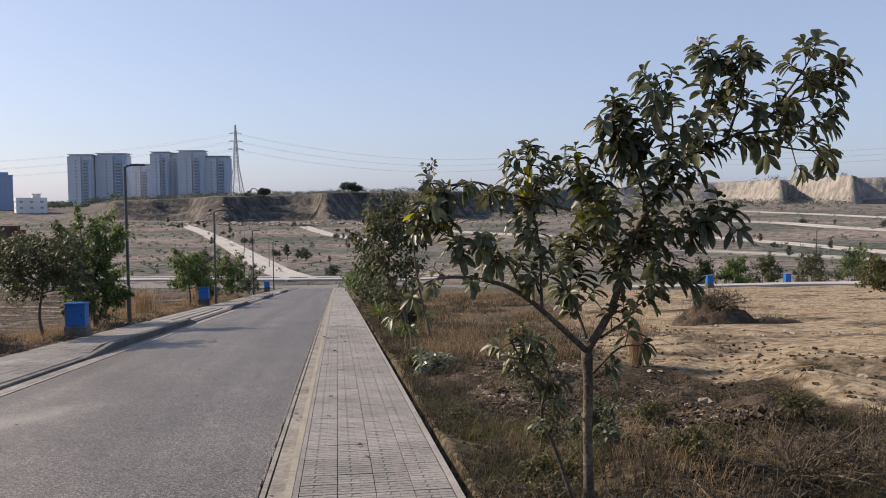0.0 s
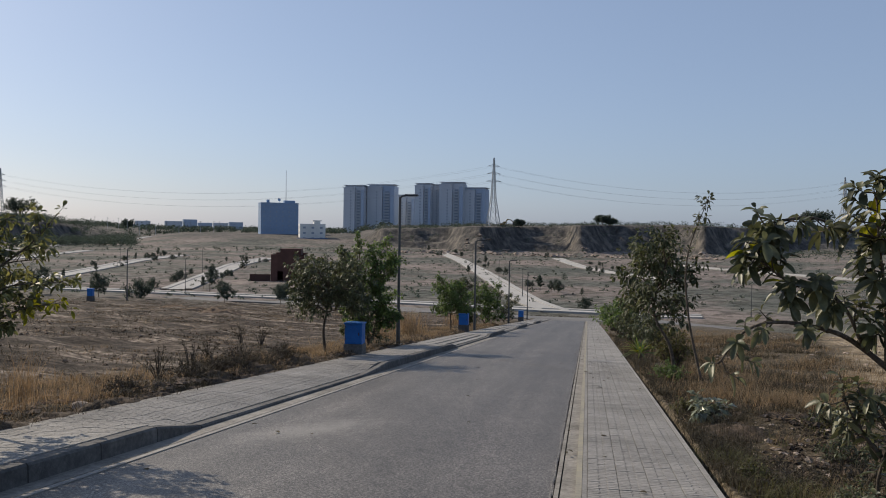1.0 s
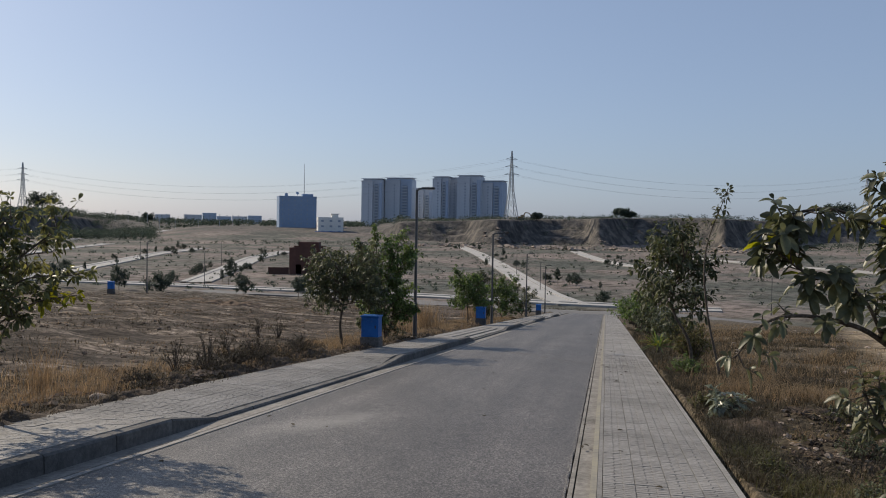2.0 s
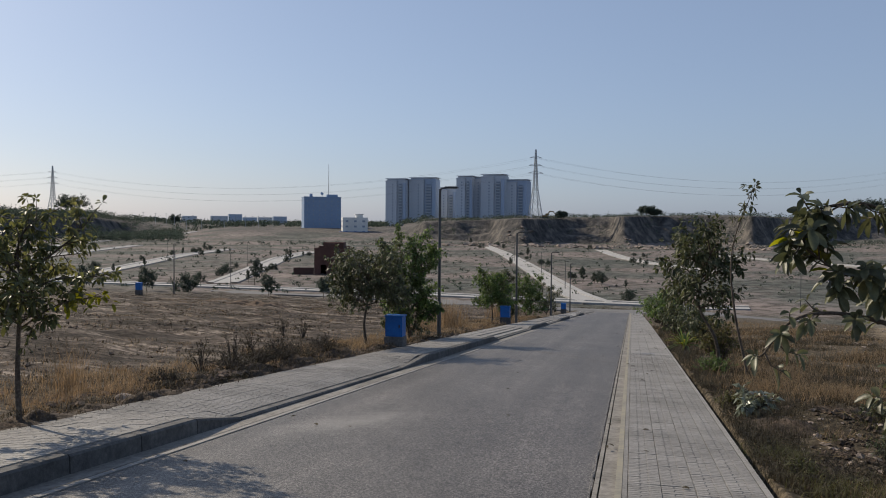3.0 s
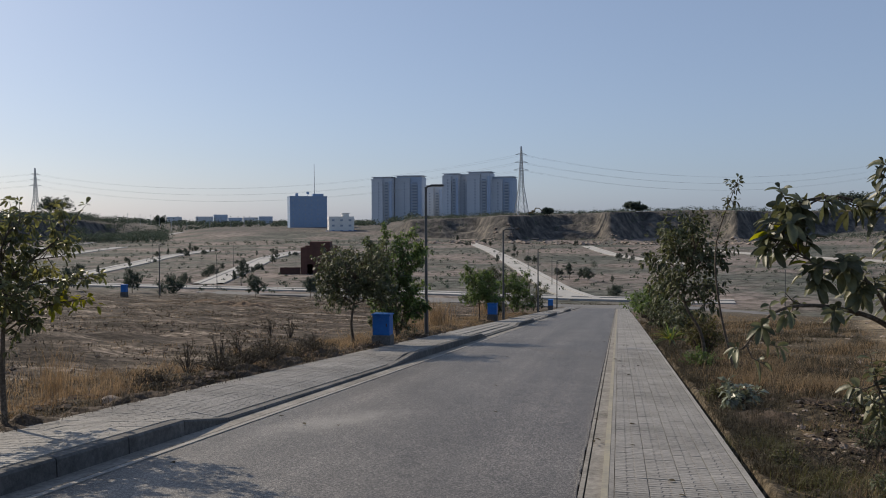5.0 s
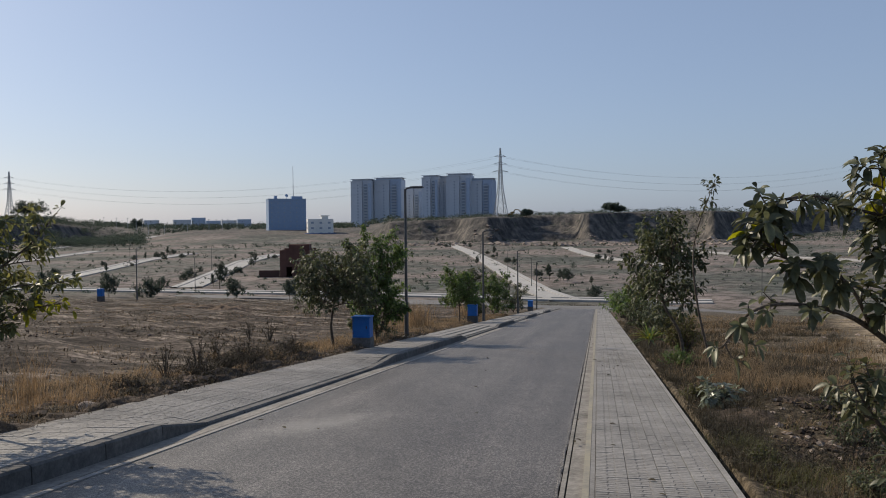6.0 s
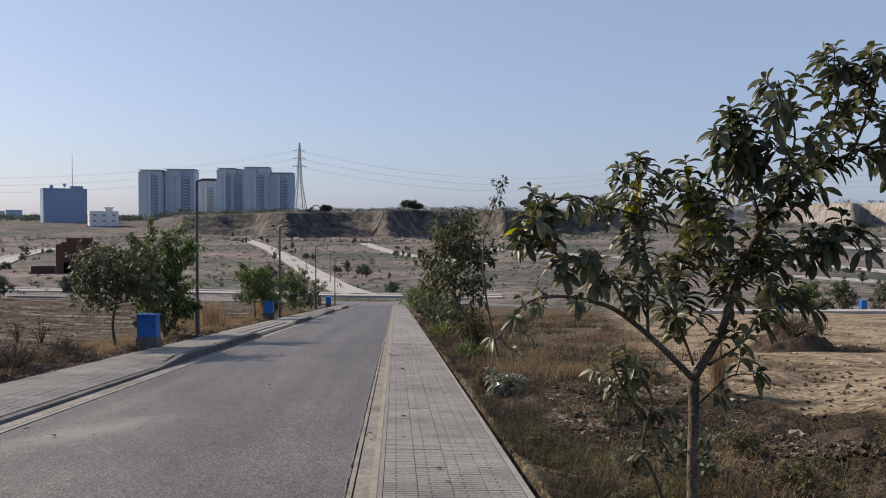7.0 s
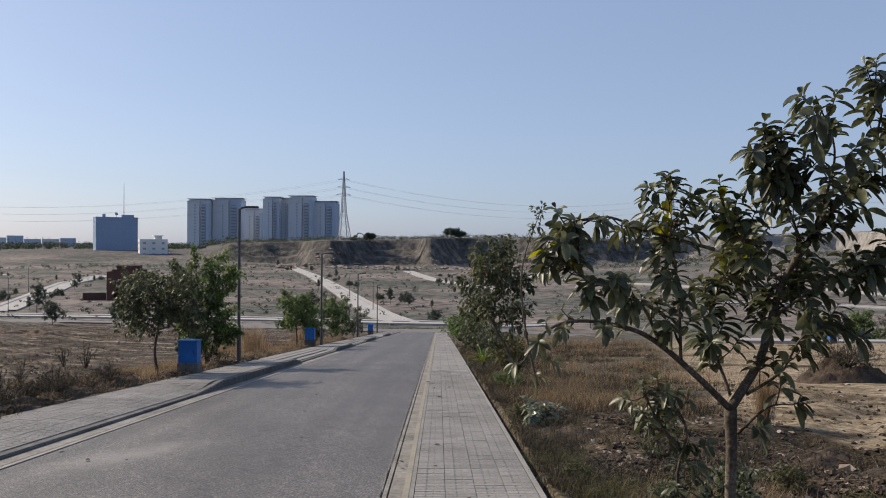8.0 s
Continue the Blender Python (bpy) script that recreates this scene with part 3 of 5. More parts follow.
    for a, b, up in ((-width / 2, width / 2, lift), (-width / 2 - 1.2, -width / 2, lift + 0.12), (width / 2, width / 2 + 1.2, lift + 0.12)):
        ax, ay, bx, by = px + nx * a, py + ny * a, px + nx * b, py + ny * b
        mz = np.maximum(np.maximum(height(ax, ay), height(bx, by)), height(px, py)) + up
        v = np.stack([np.stack([ax, ay, mz], -1), np.stack([bx, by, mz], -1), np.stack([ax, ay, mz - 0.8], -1), np.stack([bx, by, mz - 0.8], -1)], 1).reshape(-1, 3)
        f = []
        for i in range(n):
            q, w = 4 * i, 4 * i + 4
            f += [(q, q + 1, w + 1, w), (q + 2, q, w, w + 2), (q + 1, q + 3, w + 3, w + 1)]
        s.add(v.tolist(), f)
    return tagged(part(name, s, mat), label, "street", kind="structure")


PALE = "pale concrete street with footpaths crossing the valley"
far_street("road_main_far", [(-5, 122), (-10, 137), (-17, 168), (-30.5, 230), (-51, 320), (-77, 418)], 2.6, FAR_STREET, PALE)
far_street("road_cross", [(-190, 141), (-110, 137), (-60, 131), (-28, 128), (-8, 124), (16, 122)], 2.4, FAR_STREET, PALE)
far_street("road_west_a", [(-76, 140), (-88, 178), (-103, 225), (-117, 285)], 3.4, FAR_STREET, PALE)
far_street("road_west_b", [(-112, 142), (-118, 162), (-128, 195), (-144, 242), (-156, 292)], 3.2, FAR_STREET, PALE)
far_street("road_west_c", [(-150, 142), (-166, 180), (-181, 223), (-196, 266), (-216, 321)], 3.2, FAR_STREET, PALE)
far_street("road_west_d", [(-205, 225), (-240, 296), (-274, 380), (-308, 478), (-326, 560)], 3.6, FAR_STREET, PALE)
far_street("road_north", [(-14.5, 376), (-9, 330), (-3.5, 292), (6, 250), (22, 205)], 2.4, FAR_STREET, PALE)
far_street("road_north_east", [(30, 330), (42, 300), (56, 262), (75, 225)], 3.6, FAR_STREET, PALE)
far_street("road_east_a", [(60, 172), (79, 168), (91, 153), (101, 135), (110, 118)], 2.5, FAR_STREET, PALE)
far_street("road_east_b", [(85, 222), (102, 214), (109, 184), (112, 151), (118, 120)], 2.5, FAR_STREET, PALE)
far_street("road_east_c", [(140, 280), (152, 262), (155, 235), (160, 216), (170, 180)], 4.0, FAR_STREET, PALE)
far_street("road_east_d", [(165, 352), (180, 338), (193, 304), (199, 268)], 3.0, FAR_STREET, PALE)
far_street("road_side", [(22, 59.4), (27, 58.2), (36, 58.0), (50, 57.0), (80, 55)], 0.9, FAR_STREET, PALE, lift=0.05)


# ---- the young tree beside the footpath ----
BRANCHES = {
    "trunk": [(1.61, 5.01, -0.49), (1.59, 4.99, 0.06), (1.58, 4.95, 0.33), (1.56, 4.92, 0.58)],
    "right_main": [(1.56, 4.92, 0.58), (1.75, 4.97, 0.87), (1.88, 4.99, 1.29), (2.05, 4.89, 1.62), (2.16, 4.82, 1.78), (2.44, 4.75, 1.93), (2.75, 4.71, 2.10), (3.02, 4.70, 2.21)],
    "left_main": [(1.56, 4.92, 0.58), (1.32, 4.78, 0.79), (1.13, 4.77, 0.95), (0.92, 4.58, 1.06), (0.63, 4.39, 1.12), (0.44, 4.30, 1.08), (0.31, 4.25, 0.92)],
}
UPPER = {
    "up_left": [(2.01, 4.93, 1.54), (1.96, 4.56, 1.96), (1.76, 4.35, 2.24)],
    "up_mid": [(2.16, 4.82, 1.78), (2.28, 4.72, 2.17), (2.19, 4.61, 2.38)],
    "up_right": [(2.40, 4.76, 1.91), (2.38, 4.53, 2.20), (2.33, 4.47, 2.33)],
    "out_right": [(2.44, 4.75, 1.93), (2.94, 4.95, 1.86), (3.27, 5.05, 1.85)],
    "far_right": [(2.69, 4.71, 2.10), (2.72, 4.50, 2.27), (2.75, 4.47, 2.34)],
    "in_left": [(1.96, 4.91, 1.49), (1.75, 4.78, 1.86), (1.63, 4.69, 1.90)],
    "side_left": [(1.90, 4.70, 1.80), (1.75, 4.59, 1.9), (1.58, 4.57, 2.04)],
    "far_tip": [(2.69, 4.71, 2.08), (2.87, 4.62, 2.28), (3.04, 4.6, 2.35)],
    "right_side": [(2.44, 4.75, 1.93), (2.83, 4.71, 1.98), (2.96, 4.7, 2.05)],
    "mid_left": [(1.88, 4.99, 1.29), (1.59, 4.78, 1.49), (1.45, 4.77, 1.73)],
}
LOWER = {
    "left_up": [(1.13, 4.77, 0.95), (0.94, 4.58, 1.22), (0.67, 4.49, 1.32), (0.48, 4.39, 1.46)],
    "left_mid": [(1.21, 4.69, 0.89), (1.19, 4.68, 1.25), (1.12, 4.58, 1.55), (1.09, 4.54, 1.8)],
    "long": [(1.37, 4.65, 1.48), (1.00, 4.58, 1.57), (0.73, 4.49, 1.64), (0.46, 4.39, 1.48)],
    "left_top": [(0.73, 4.49, 1.64), (0.62, 4.47, 1.62), (0.54, 4.48, 1.6)],
    "center": [(1.56, 4.92, 0.66), (1.49, 5.06, 1.01), (1.63, 5.24, 1.29), (1.78, 5.34, 1.53)],
    "center_right": [(1.81, 5.00, 1.08), (1.98, 4.77, 1.28), (2.14, 4.63, 1.38), (2.34, 4.62, 1.42)],
    "low_right": [(1.66, 4.94, 0.66), (1.78, 4.78, 0.81), (1.88, 4.69, 1.03), (2.08, 4.65, 1.04)],
    "twig_right": [(1.62, 4.97, 0.43), (1.74, 4.88, 0.59), (1.81, 4.78, 0.64)],
}
SUCKER = {
    "sucker": [(1.52, 5.06, -0.45), (1.39, 5.01, -0.09), (1.28, 4.97, 0.17), (1.31, 4.92, 0.48), (1.13, 4.88, 0.71)],
    "sucker_side": [(1.29, 4.97, 0.34), (1.17, 4.88, 0.48), (1.04, 4.83, 0.69)],
}


def curve(points, n=8):
    """A smooth line through points."""
    p = [Vector(q) for q in points]
    p = [p[0] * 2 - p[1]] + p + [p[-1] * 2 - p[-2]]
    out = []
    for i in range(1, len(p) - 2):
        a, b, c, d = p[i - 1], p[i], p[i + 1], p[i + 2]
        for k in range(n):
            t = k / n
            out.append(0.5 * ((2 * b) + (c - a) * t + (2 * a - 5 * b + 4 * c - d) * t * t + (3 * b - a - 3 * c + d) * t ** 3))
    out.append(p[-2])
    return out


class Foliage:
    """Where a tree's leaves grow."""

    def __init__(self, seed):
        self.r = np.random.RandomState(seed)
        self.at, self.way, self.face, self.length, self.width = [], [], [], [], []

    def whorl(self, p, d, n, size, spread=1.0, hang=0.35):
        """A rosette of leaves round the tip of a twig."""
        r = self.r
        for _ in range(n):
            q = Vector(r.normal(size=3).tolist())
            w = Vector(d).normalized() * r.uniform(0.1, 0.7) + q.normalized() * spread + Vector((0, 0, -hang * r.uniform(0, 1.6)))
            self.at.append(tuple(Vector(p) + q * size * 0.12))
            self.way.append(tuple(w))
            self.face.append(tuple(Vector((r.normal() * 0.5, r.normal() * 0.5, 1))))
            s = size * r.uniform(0.6, 1.15)
            self.length.append(s)
            self.width.append(s * r.uniform(0.42, 0.56))

    def mesh(self, name, mat, fine=True, droop=0.25):
        return leaf_mesh(name, self.at, self.way, self.face, self.length, self.width, mat, droop=droop, fine=fine)


def limb(shape, foliage, points, r0, r1, leaf_from=0.4, twigs=6, size=0.13, twig_len=0.25, n_leaf=7, sides=7, up=0.3):
    """One limb with its twigs; the leaves sit in whorls along it and at the twigs' ends."""
    line = curve(points)
    n = len(line)
    shape.tube(line, [r0 + (r1 - r0) * i / (n - 1) for i in range(n)], sides)
    r = foliage.r
    for k in range(twigs):
        u = leaf_from + (1 - leaf_from) * (k + r.uniform(0.1, 0.9)) / twigs
        i = min(int(u * (n - 1)), n - 2)
        p = line[i]
        d = (line[i + 1] - line[i]).normalized()
        out = (Vector(r.normal(size=3).tolist()).normalized() + d * 0.7 + Vector((0, 0, up))).normalized()
        length = twig_len * r.uniform(0.5, 1.2)
        tip = p + out * length
        mid = p + out * length * 0.55 + Vector((0, 0, 0.03 * length))
        shape.tube([p, mid, tip], [r1 * 0.9 + 0.002, r1 * 0.7 + 0.0015, 0.0015], 4, False)
        foliage.whorl(tip, out, n_leaf + r.randint(-2, 3), size)
        foliage.whorl(mid, out, max(n_leaf // 2, 1), size * 0.9, 1.2)
    foliage.whorl(line[-1], line[-1] - line[-3], n_leaf + 1, size)


hero = thing("young_tree", "young tree with large drooping dark green leaves and forked pale trunk", "tree", (1.61, 5.01, stand(1.61, 5.01)))
inv = hero.matrix_basis.inverted()


def local(points):
    return [inv @ Vector(p) for p in points]


def shoot(shape, foliage, line, i, size, length, n_leaf, up):
    """One twig off a limb, bending upward, with a spiral of long drooping leaves towards its tip."""
    r = foliage.r
    p, d = line[i], (line[i + 1] - line[i]).normalized()
    out = (Vector(r.normal(size=3).tolist()).normalized() + d * 0.8).normalized()
    mid = p + out * length * 0.5
    tip = mid + (out + Vector((0, 0, up))).normalized() * length * 0.5
    shape.tube([p, mid, tip], [0.0042, 0.0034, 0.002], 5, False)
    axis = (tip - mid).normalized()
    side = axis.orthogonal().normalized()
    turn = r.uniform(0, 6.28)
    for k in range(n_leaf):
        u = k / max(n_leaf - 1, 1)
        a = turn + 2.4 * k + r.uniform(-0.3, 0.3)
        round_ = side * math.cos(a) + axis.cross(side) * math.sin(a)
        way = axis * (0.15 + 0.75 * u) + round_ * r.uniform(0.8, 1.1) + Vector((0, 0, -0.15))
        foliage.at.append(tuple(mid.lerp(tip, 0.15 + 0.85 * u)))
        foliage.way.append(tuple(way))
        foliage.face.append(tuple(axis * 0.8 + Vector((r.normal() * 0.3, r.normal() * 0.3, 0.6))))
        s = size * r.uniform(0.65, 1.15) * (1.0 if u < 0.85 else 0.75)
        foliage.length.append(s)
        foliage.width.append(s * r.uniform(0.4, 0.52))


def hero_limb(points, r0, r1, leaf_from, twigs, size=0.112, length=0.17, n_leaf=8, up=0.5, bias=1.0):
    line = curve(points)
    n = len(line)
    wood.tube(line, [r0 + (r1 - r0) * i / (n - 1) for i in range(n)], 8)
    for k in range(twigs):
        u = leaf_from + (1 - leaf_from) * ((k + leaves.r.uniform(0.1, 0.9)) / twigs) ** bias
        shoot(wood, leaves, line, min(int(u * (n - 1)), n - 2), size, length * leaves.r.uniform(0.5, 1.2), n_leaf + leaves.r.randint(-2, 3), up)
    shoot(wood, leaves, line, n - 2, size, length * 0.6, n_leaf + 1, up)


wood, leaves = Shape(), Foliage(21)
wood.tube(local(curve(BRANCHES["trunk"])), [0.05, 0.04, 0.035, 0.033, 0.032] + [0.031] * 14 + [0.031, 0.032, 0.033, 0.035, 0.036, 0.036], 12)
hero_limb(local(BRANCHES["right_main"]), 0.028, 0.004, 0.2, 62, bias=1.5)
hero_limb(local(BRANCHES["left_main"]), 0.02, 0.004, 0.5, 11, 0.07, 0.12, 6, 0.7)
for name, pts in UPPER.items():
    hero_limb(local(pts), 0.009, 0.003, 0.15, {"far_tip": 2, "right_side": 4, "far_right": 5, "out_right": 7, "in_left": 22, "mid_left": 18, "side_left": 12}.get(name, 13))
for name, pts in LOWER.items():
    hero_limb(local(pts), 0.010, 0.003, 0.12, {"twig_right": 2, "low_right": 10, "center_right": 24, "long": 9, "left_top": 6, "center": 38, "left_mid": 32}.get(name, 27), size=0.095 if "left" in name or name == "long" else 0.112, length=0.12 if name in ("left_top", "long", "left_up") else 0.17, up=0.2 if name == "left_top" else 0.5)
for pts in SUCKER.values():
    hero_limb(local(pts), 0.015, 0.004, 0.32, 17, 0.085, 0.15, 6)
part("trunk", wood, BARK, hero, "smooth grey-brown bark", True)
part("crown", leaves.mesh("crown", LEAF_DARK, droop=0.38), LEAF_DARK, hero)
young = Foliage(22)
for name in ("left_up", "left_mid", "center", "mid_left"):
    pts = curve(local({**UPPER, **LOWER}[name]))
    for k in range(5):
        young.whorl(pts[-1 - k * 2], (0, 0, 1), 2, 0.11)
part("new_leaves", young.mesh("new_leaves", LEAF_YELLOW), LEAF_YELLOW, hero, "fresh yellow-green leaves")


# ---- other trees and bushes ----
def tree(name, label, x, y, tall, spread, bare, leaf_size, limbs, mat, seed, stems=1, density=1.0, flat=0.0, lean=(0, 0), fine=False, z=None, trunk_r=None, group=""):
    """A tree of forked limbs; leaves gather in clumps at the ends of the branches, leaving gaps."""
    z0 = stand(x, y) if z is None else z
    t = thing(name, label, "tree", (x, y, z0 - 0.03), group=group)
    r = np.random.RandomState(seed)
    w, lv = Shape(), Foliage(seed + 1)
    rad = trunk_r or tall * 0.018
    leaders = []
    for s in range(stems):
        a = 6.283 * s / stems + r.uniform(0, 1)
        out = Vector((math.cos(a), math.sin(a), 0)) * (0.3 * spread * (stems > 1))
        foot = out * 0.12
        crown_top = tall * (0.86 - 0.3 * flat) * (1 if s == 0 else r.uniform(0.75, 0.95))
        pts = [foot, foot + Vector((lean[0] * 0.4, lean[1] * 0.4, bare * 0.55)) + Vector((r.normal(), r.normal(), 0)) * 0.012 * tall,
               out * 0.5 + Vector((lean[0], lean[1], bare)), out + Vector((lean[0], lean[1], 0.5 * (bare + crown_top))) + Vector((r.normal(), r.normal(), 0)) * 0.03 * tall,
               out * 1.2 + Vector((lean[0], lean[1], crown_top)) + Vector((r.normal(), r.normal(), 0)) * 0.05 * tall]
        line = curve(pts, 4)
        w.tube(line, [rad * (1 - 0.85 * k / (len(line) - 1)) for k in range(len(line))], 7)
        leaders.append(line)
        lv.whorl(line[-1], (0, 0, 1), 10, leaf_size)
    for k in range(limbs):
        a = 2.4 * k + r.uniform(-0.5, 0.5)
        line = leaders[k % stems]
        level = (k + r.uniform(0.1, 0.9)) / limbs
        start = line[min(8 + int(level * 7.5), len(line) - 1)]
        h = bare + (tall - bare) * (0.05 + 0.95 * max(level, flat * 0.9))
        belly = math.sqrt(max(1 - ((level - 0.35) / 0.75) ** 2, 0.06)) if flat == 0 else 1.0
        reach = spread * belly * r.uniform(0.5, 1.08)
        end = Vector((start.x * 0.6 + lean[0] * 0.4 + reach * math.cos(a), start.y * 0.6 + lean[1] * 0.4 + reach * math.sin(a), max(h, start.z - 0.1 * tall) + r.uniform(-0.05, 0.08) * tall))
        mid = start.lerp(end, 0.5) + Vector((r.normal(), r.normal(), 0)) * 0.05 * spread + Vector((0, 0, 0.03 * tall))
        limb(w, lv, [start, mid, end], rad * 0.42, rad * 0.1, 0.2, max(int(13 * density), 2), leaf_size, spread * 0.33, max(int(9 * density), 3), 5, up=0.15)
    part("trunk", w, BARK, t, "", True)
    part("crown", lv.mesh("crown", mat, fine), mat, t)
    return t


def bush(name, label, x, y, tall, spread, leaf_size, stems, mat, seed, z=None, category="bush", n_leaf=8):
    t = thing(name, label, category, (x, y, (stand(x, y) if z is None else z) - 0.03))
    r = np.random.RandomState(seed)
    w, lv = Shape(), Foliage(seed + 1)
    for k in range(stems):
        a, q = r.uniform(0, 6.283), math.sqrt(r.uniform(0.02, 1))
        end = Vector((spread * q * math.cos(a), spread * q * math.sin(a), tall * r.uniform(0.55, 1.0) * (1.1 - 0.5 * q)))
        limb(w, lv, [(end.x * 0.1, end.y * 0.1, 0), end * 0.5 + Vector((0, 0, 0.1 * tall)), end], 0.012 * tall + 0.003, 0.003, 0.25, 6, leaf_size, spread * 0.35, n_leaf, 4)
    part("stem", w, BARK, t)
    part("foliage", lv.mesh("foliage", mat, False), mat, t)
    return t


DARK_TREE = "small roadside tree with dark green leaves behind the footpath"
slender = tree("roadside_tree", "slender young tree with dark leaves beside the raised footpath", -6.36, 7.3, 2.3, 0.86, 1.2, 0.082, 17, LEAF_SUNNY, 31, density=1.0, fine=True, trunk_r=0.034)
# Low branch in the yellow colour, standing for leaves the sun lights.
sprig_wood, sprig = Shape(), Foliage(34)
limb(sprig_wood, sprig, [(0, 0, 1.15), (0.35, 0.15, 1.4), (0.72, 0.34, 1.48)], 0.012, 0.004, 0.55, 9, 0.09, 0.16, 5, 6, up=0.1)
part("low_branch", sprig_wood, BARK, slender, "", True)
part("new_leaves", sprig.mesh("new_leaves", LEAF_YELLOW), LEAF_YELLOW, slender, "yellow-green leaves on a low branch")
tree("roadside_tree", "dark-leaved broad small tree beside a blue cabinet", -7.02, 20.4, 2.5, 1.3, 1.15, 0.11, 22, LEAF_ROAD, 33, density=1.5, trunk_r=0.045)
tree("leafy_tree", "dense fresh green tree leafy almost to the ground", -7.3, 25.6, 3.6, 0.95, 0.5, 0.12, 30, LEAF_GREEN, 35, stems=3, density=1.5, trunk_r=0.05)
tree("roadside_tree", DARK_TREE, -7.45, 24.9, 2.4, 0.7, 0.3, 0.11, 10, LEAF_ROAD, 37, stems=2, density=1.1, trunk_r=0.03)
tree("roadside_tree", DARK_TREE, -7.2, 40.9, 2.7, 1.05, 0.9, 0.13, 18, LEAF_GREEN, 39, density=1.4, trunk_r=0.05)
tree("roadside_tree", DARK_TREE, -7.4, 46.0, 2.9, 1.0, 0.6, 0.13, 17, LEAF_ROAD, 41, density=1.4, trunk_r=0.05)
tree("roadside_tree", DARK_TREE, -7.3, 56.0, 3.0, 1.2, 0.4, 0.15, 18, LEAF_GREEN, 43, stems=2, density=1.4, trunk_r=0.05)
tree("roadside_tree", DARK_TREE, -7.0, 66.0, 2.4, 1.2, 0.3, 0.16, 12, LEAF_ROAD, 45, stems=2, density=1.1, trunk_r=0.05)
tree("footpath_tree", "young tree with dense dark crown and slanting trunk beside footpath", 1.75, 19.9, 3.4, 1.15, 1.5, 0.13, 21, LEAF_ROAD, 47, density=0.95, lean=(-0.5, 0), fine=True, trunk_r=0.05)
tip_wood, tip_leaf = Shape(), Foliage(49)
tip_tree = thing("tree_shoot_sapling", "thin tall sapling with a leafy tip above the dark crown", "sapling", (2.0, 17.2, stand(2.0, 17.2)))
limb(tip_wood, tip_leaf, [(0, 0, 0), (-0.3, 0, 1.4), (-0.35, 0, 2.6), (0.05, 0, 3.85)], 0.03, 0.005, 0.8, 9, 0.11, 0.18, 6, 6)
part("trunk", tip_wood, BARK, tip_tree, "", True)
part("crown", tip_leaf.mesh("crown", LEAF_DARK), LEAF_DARK, tip_tree)
bush("bush", "yellow-green leafy bush beside the footpath", 1.75, 20.8, 1.5, 0.6, 0.08, 26, HERB, 51)
bush("bush", "low fresh green bush spilling over the footpath's edge", 1.5, 18.8, 0.5, 0.4, 0.05, 20, LEAF_GREEN, 53)
bush("bush", "tall leafy bush beside the footpath", 1.95, 30.5, 1.9, 0.9, 0.13, 26, LEAF_ROAD, 55)
bush("bush", "dark green bush growing along the footpath", 1.6, 36.0, 2.3, 1.0, 0.15, 24, LEAF_ROAD, 57)
bush("bush", "green bush at the lower end of the footpath", 1.5, 46.0, 2.3, 1.1, 0.17, 24, LEAF_GREEN, 59)
bush("bush", "leafy hedge-like bush at the lower end of the footpath", 1.6, 60.0, 2.6, 1.5, 0.2, 24, LEAF_GREEN, 61)
bush("bush", "dark bush beside the street's end", 2.6, 80.0, 2.6, 1.8, 0.25, 22, LEAF_ROAD, 63)
bush("shiny_leaved_plant", "small plant with pale shiny leaves among dry litter", 1.3, 11.9, 0.55, 0.36, 0.14, 8, LEAF_PALE, 65, category="plant", n_leaf=3)
bush("weed_bush", "half-green weed bush at the tree's foot", 1.6, 5.8, 0.3, 0.35, 0.05, 14, HERB, 69, category="weeds")
bush("weed_bush", "dark-leaved weed bush behind the young tree", 2.15, 6.5, 0.6, 0.3, 0.08, 9, LEAF_ROAD, 71, category="weeds")


def agave(x, y):
    t = thing("yucca", "spiky yucca with green and yellow sword leaves", "plant", (x, y, stand(x, y) - 0.02))
    r = np.random.RandomState(73)
    n = 46
    a, e = r.uniform(0, 6.283, n), r.uniform(0.1, 1.4, n)
    way = np.stack([np.cos(a) * np.cos(e), np.sin(a) * np.cos(e), np.sin(e)], 1)
    at = np.stack([0.04 * np.cos(a), 0.04 * np.sin(a), 0.25 + r.uniform(0, 0.15, n)], 1)
    for sel, mat, nm in ((slice(0, 32), LEAF_GREEN, "sword_leaves"), (slice(32, n), LEAF_YELLOW, "yellow_sword_leaves")):
        part(nm, leaf_mesh(nm, at[sel], way[sel], np.tile([0.0, 0.0, 1.0], (len(at[sel]), 1)) + 0.01, r.uniform(0.55, 0.8, len(at[sel])), np.full(len(at[sel]), 0.06), mat, droop=0.35), mat, t)
    part("stem", Shape().tube([(0, 0, -0.05), (0, 0, 0.32)], [0.06, 0.05], 7), BARK, t)


agave(1.35, 26.5)

# trees along the side street
for k, (x, y, h, s, m) in enumerate([(28.6, 60.5, 2.1, 1.2, LEAF_ROAD), (31.2, 60.2, 2.2, 1.3, LEAF_GREEN), (35.6, 63.5, 2.5, 1.4, LEAF_ROAD), (39.4, 63.0, 2.6, 1.5, LEAF_ROAD), (41.8, 61.0, 2.9, 1.75, LEAF_GREEN), (29.6, 40.5, 2.0, 1.35, HERB), (53, 62, 2.6, 1.5, LEAF_ROAD)]):
    tree("side_street_tree", "bushy round green tree beside the side street", x, y, h, s, 0.15, 0.2, 16, m, 80 + 2 * k, stems=3, density=1.2, trunk_r=0.04, group="side street trees")

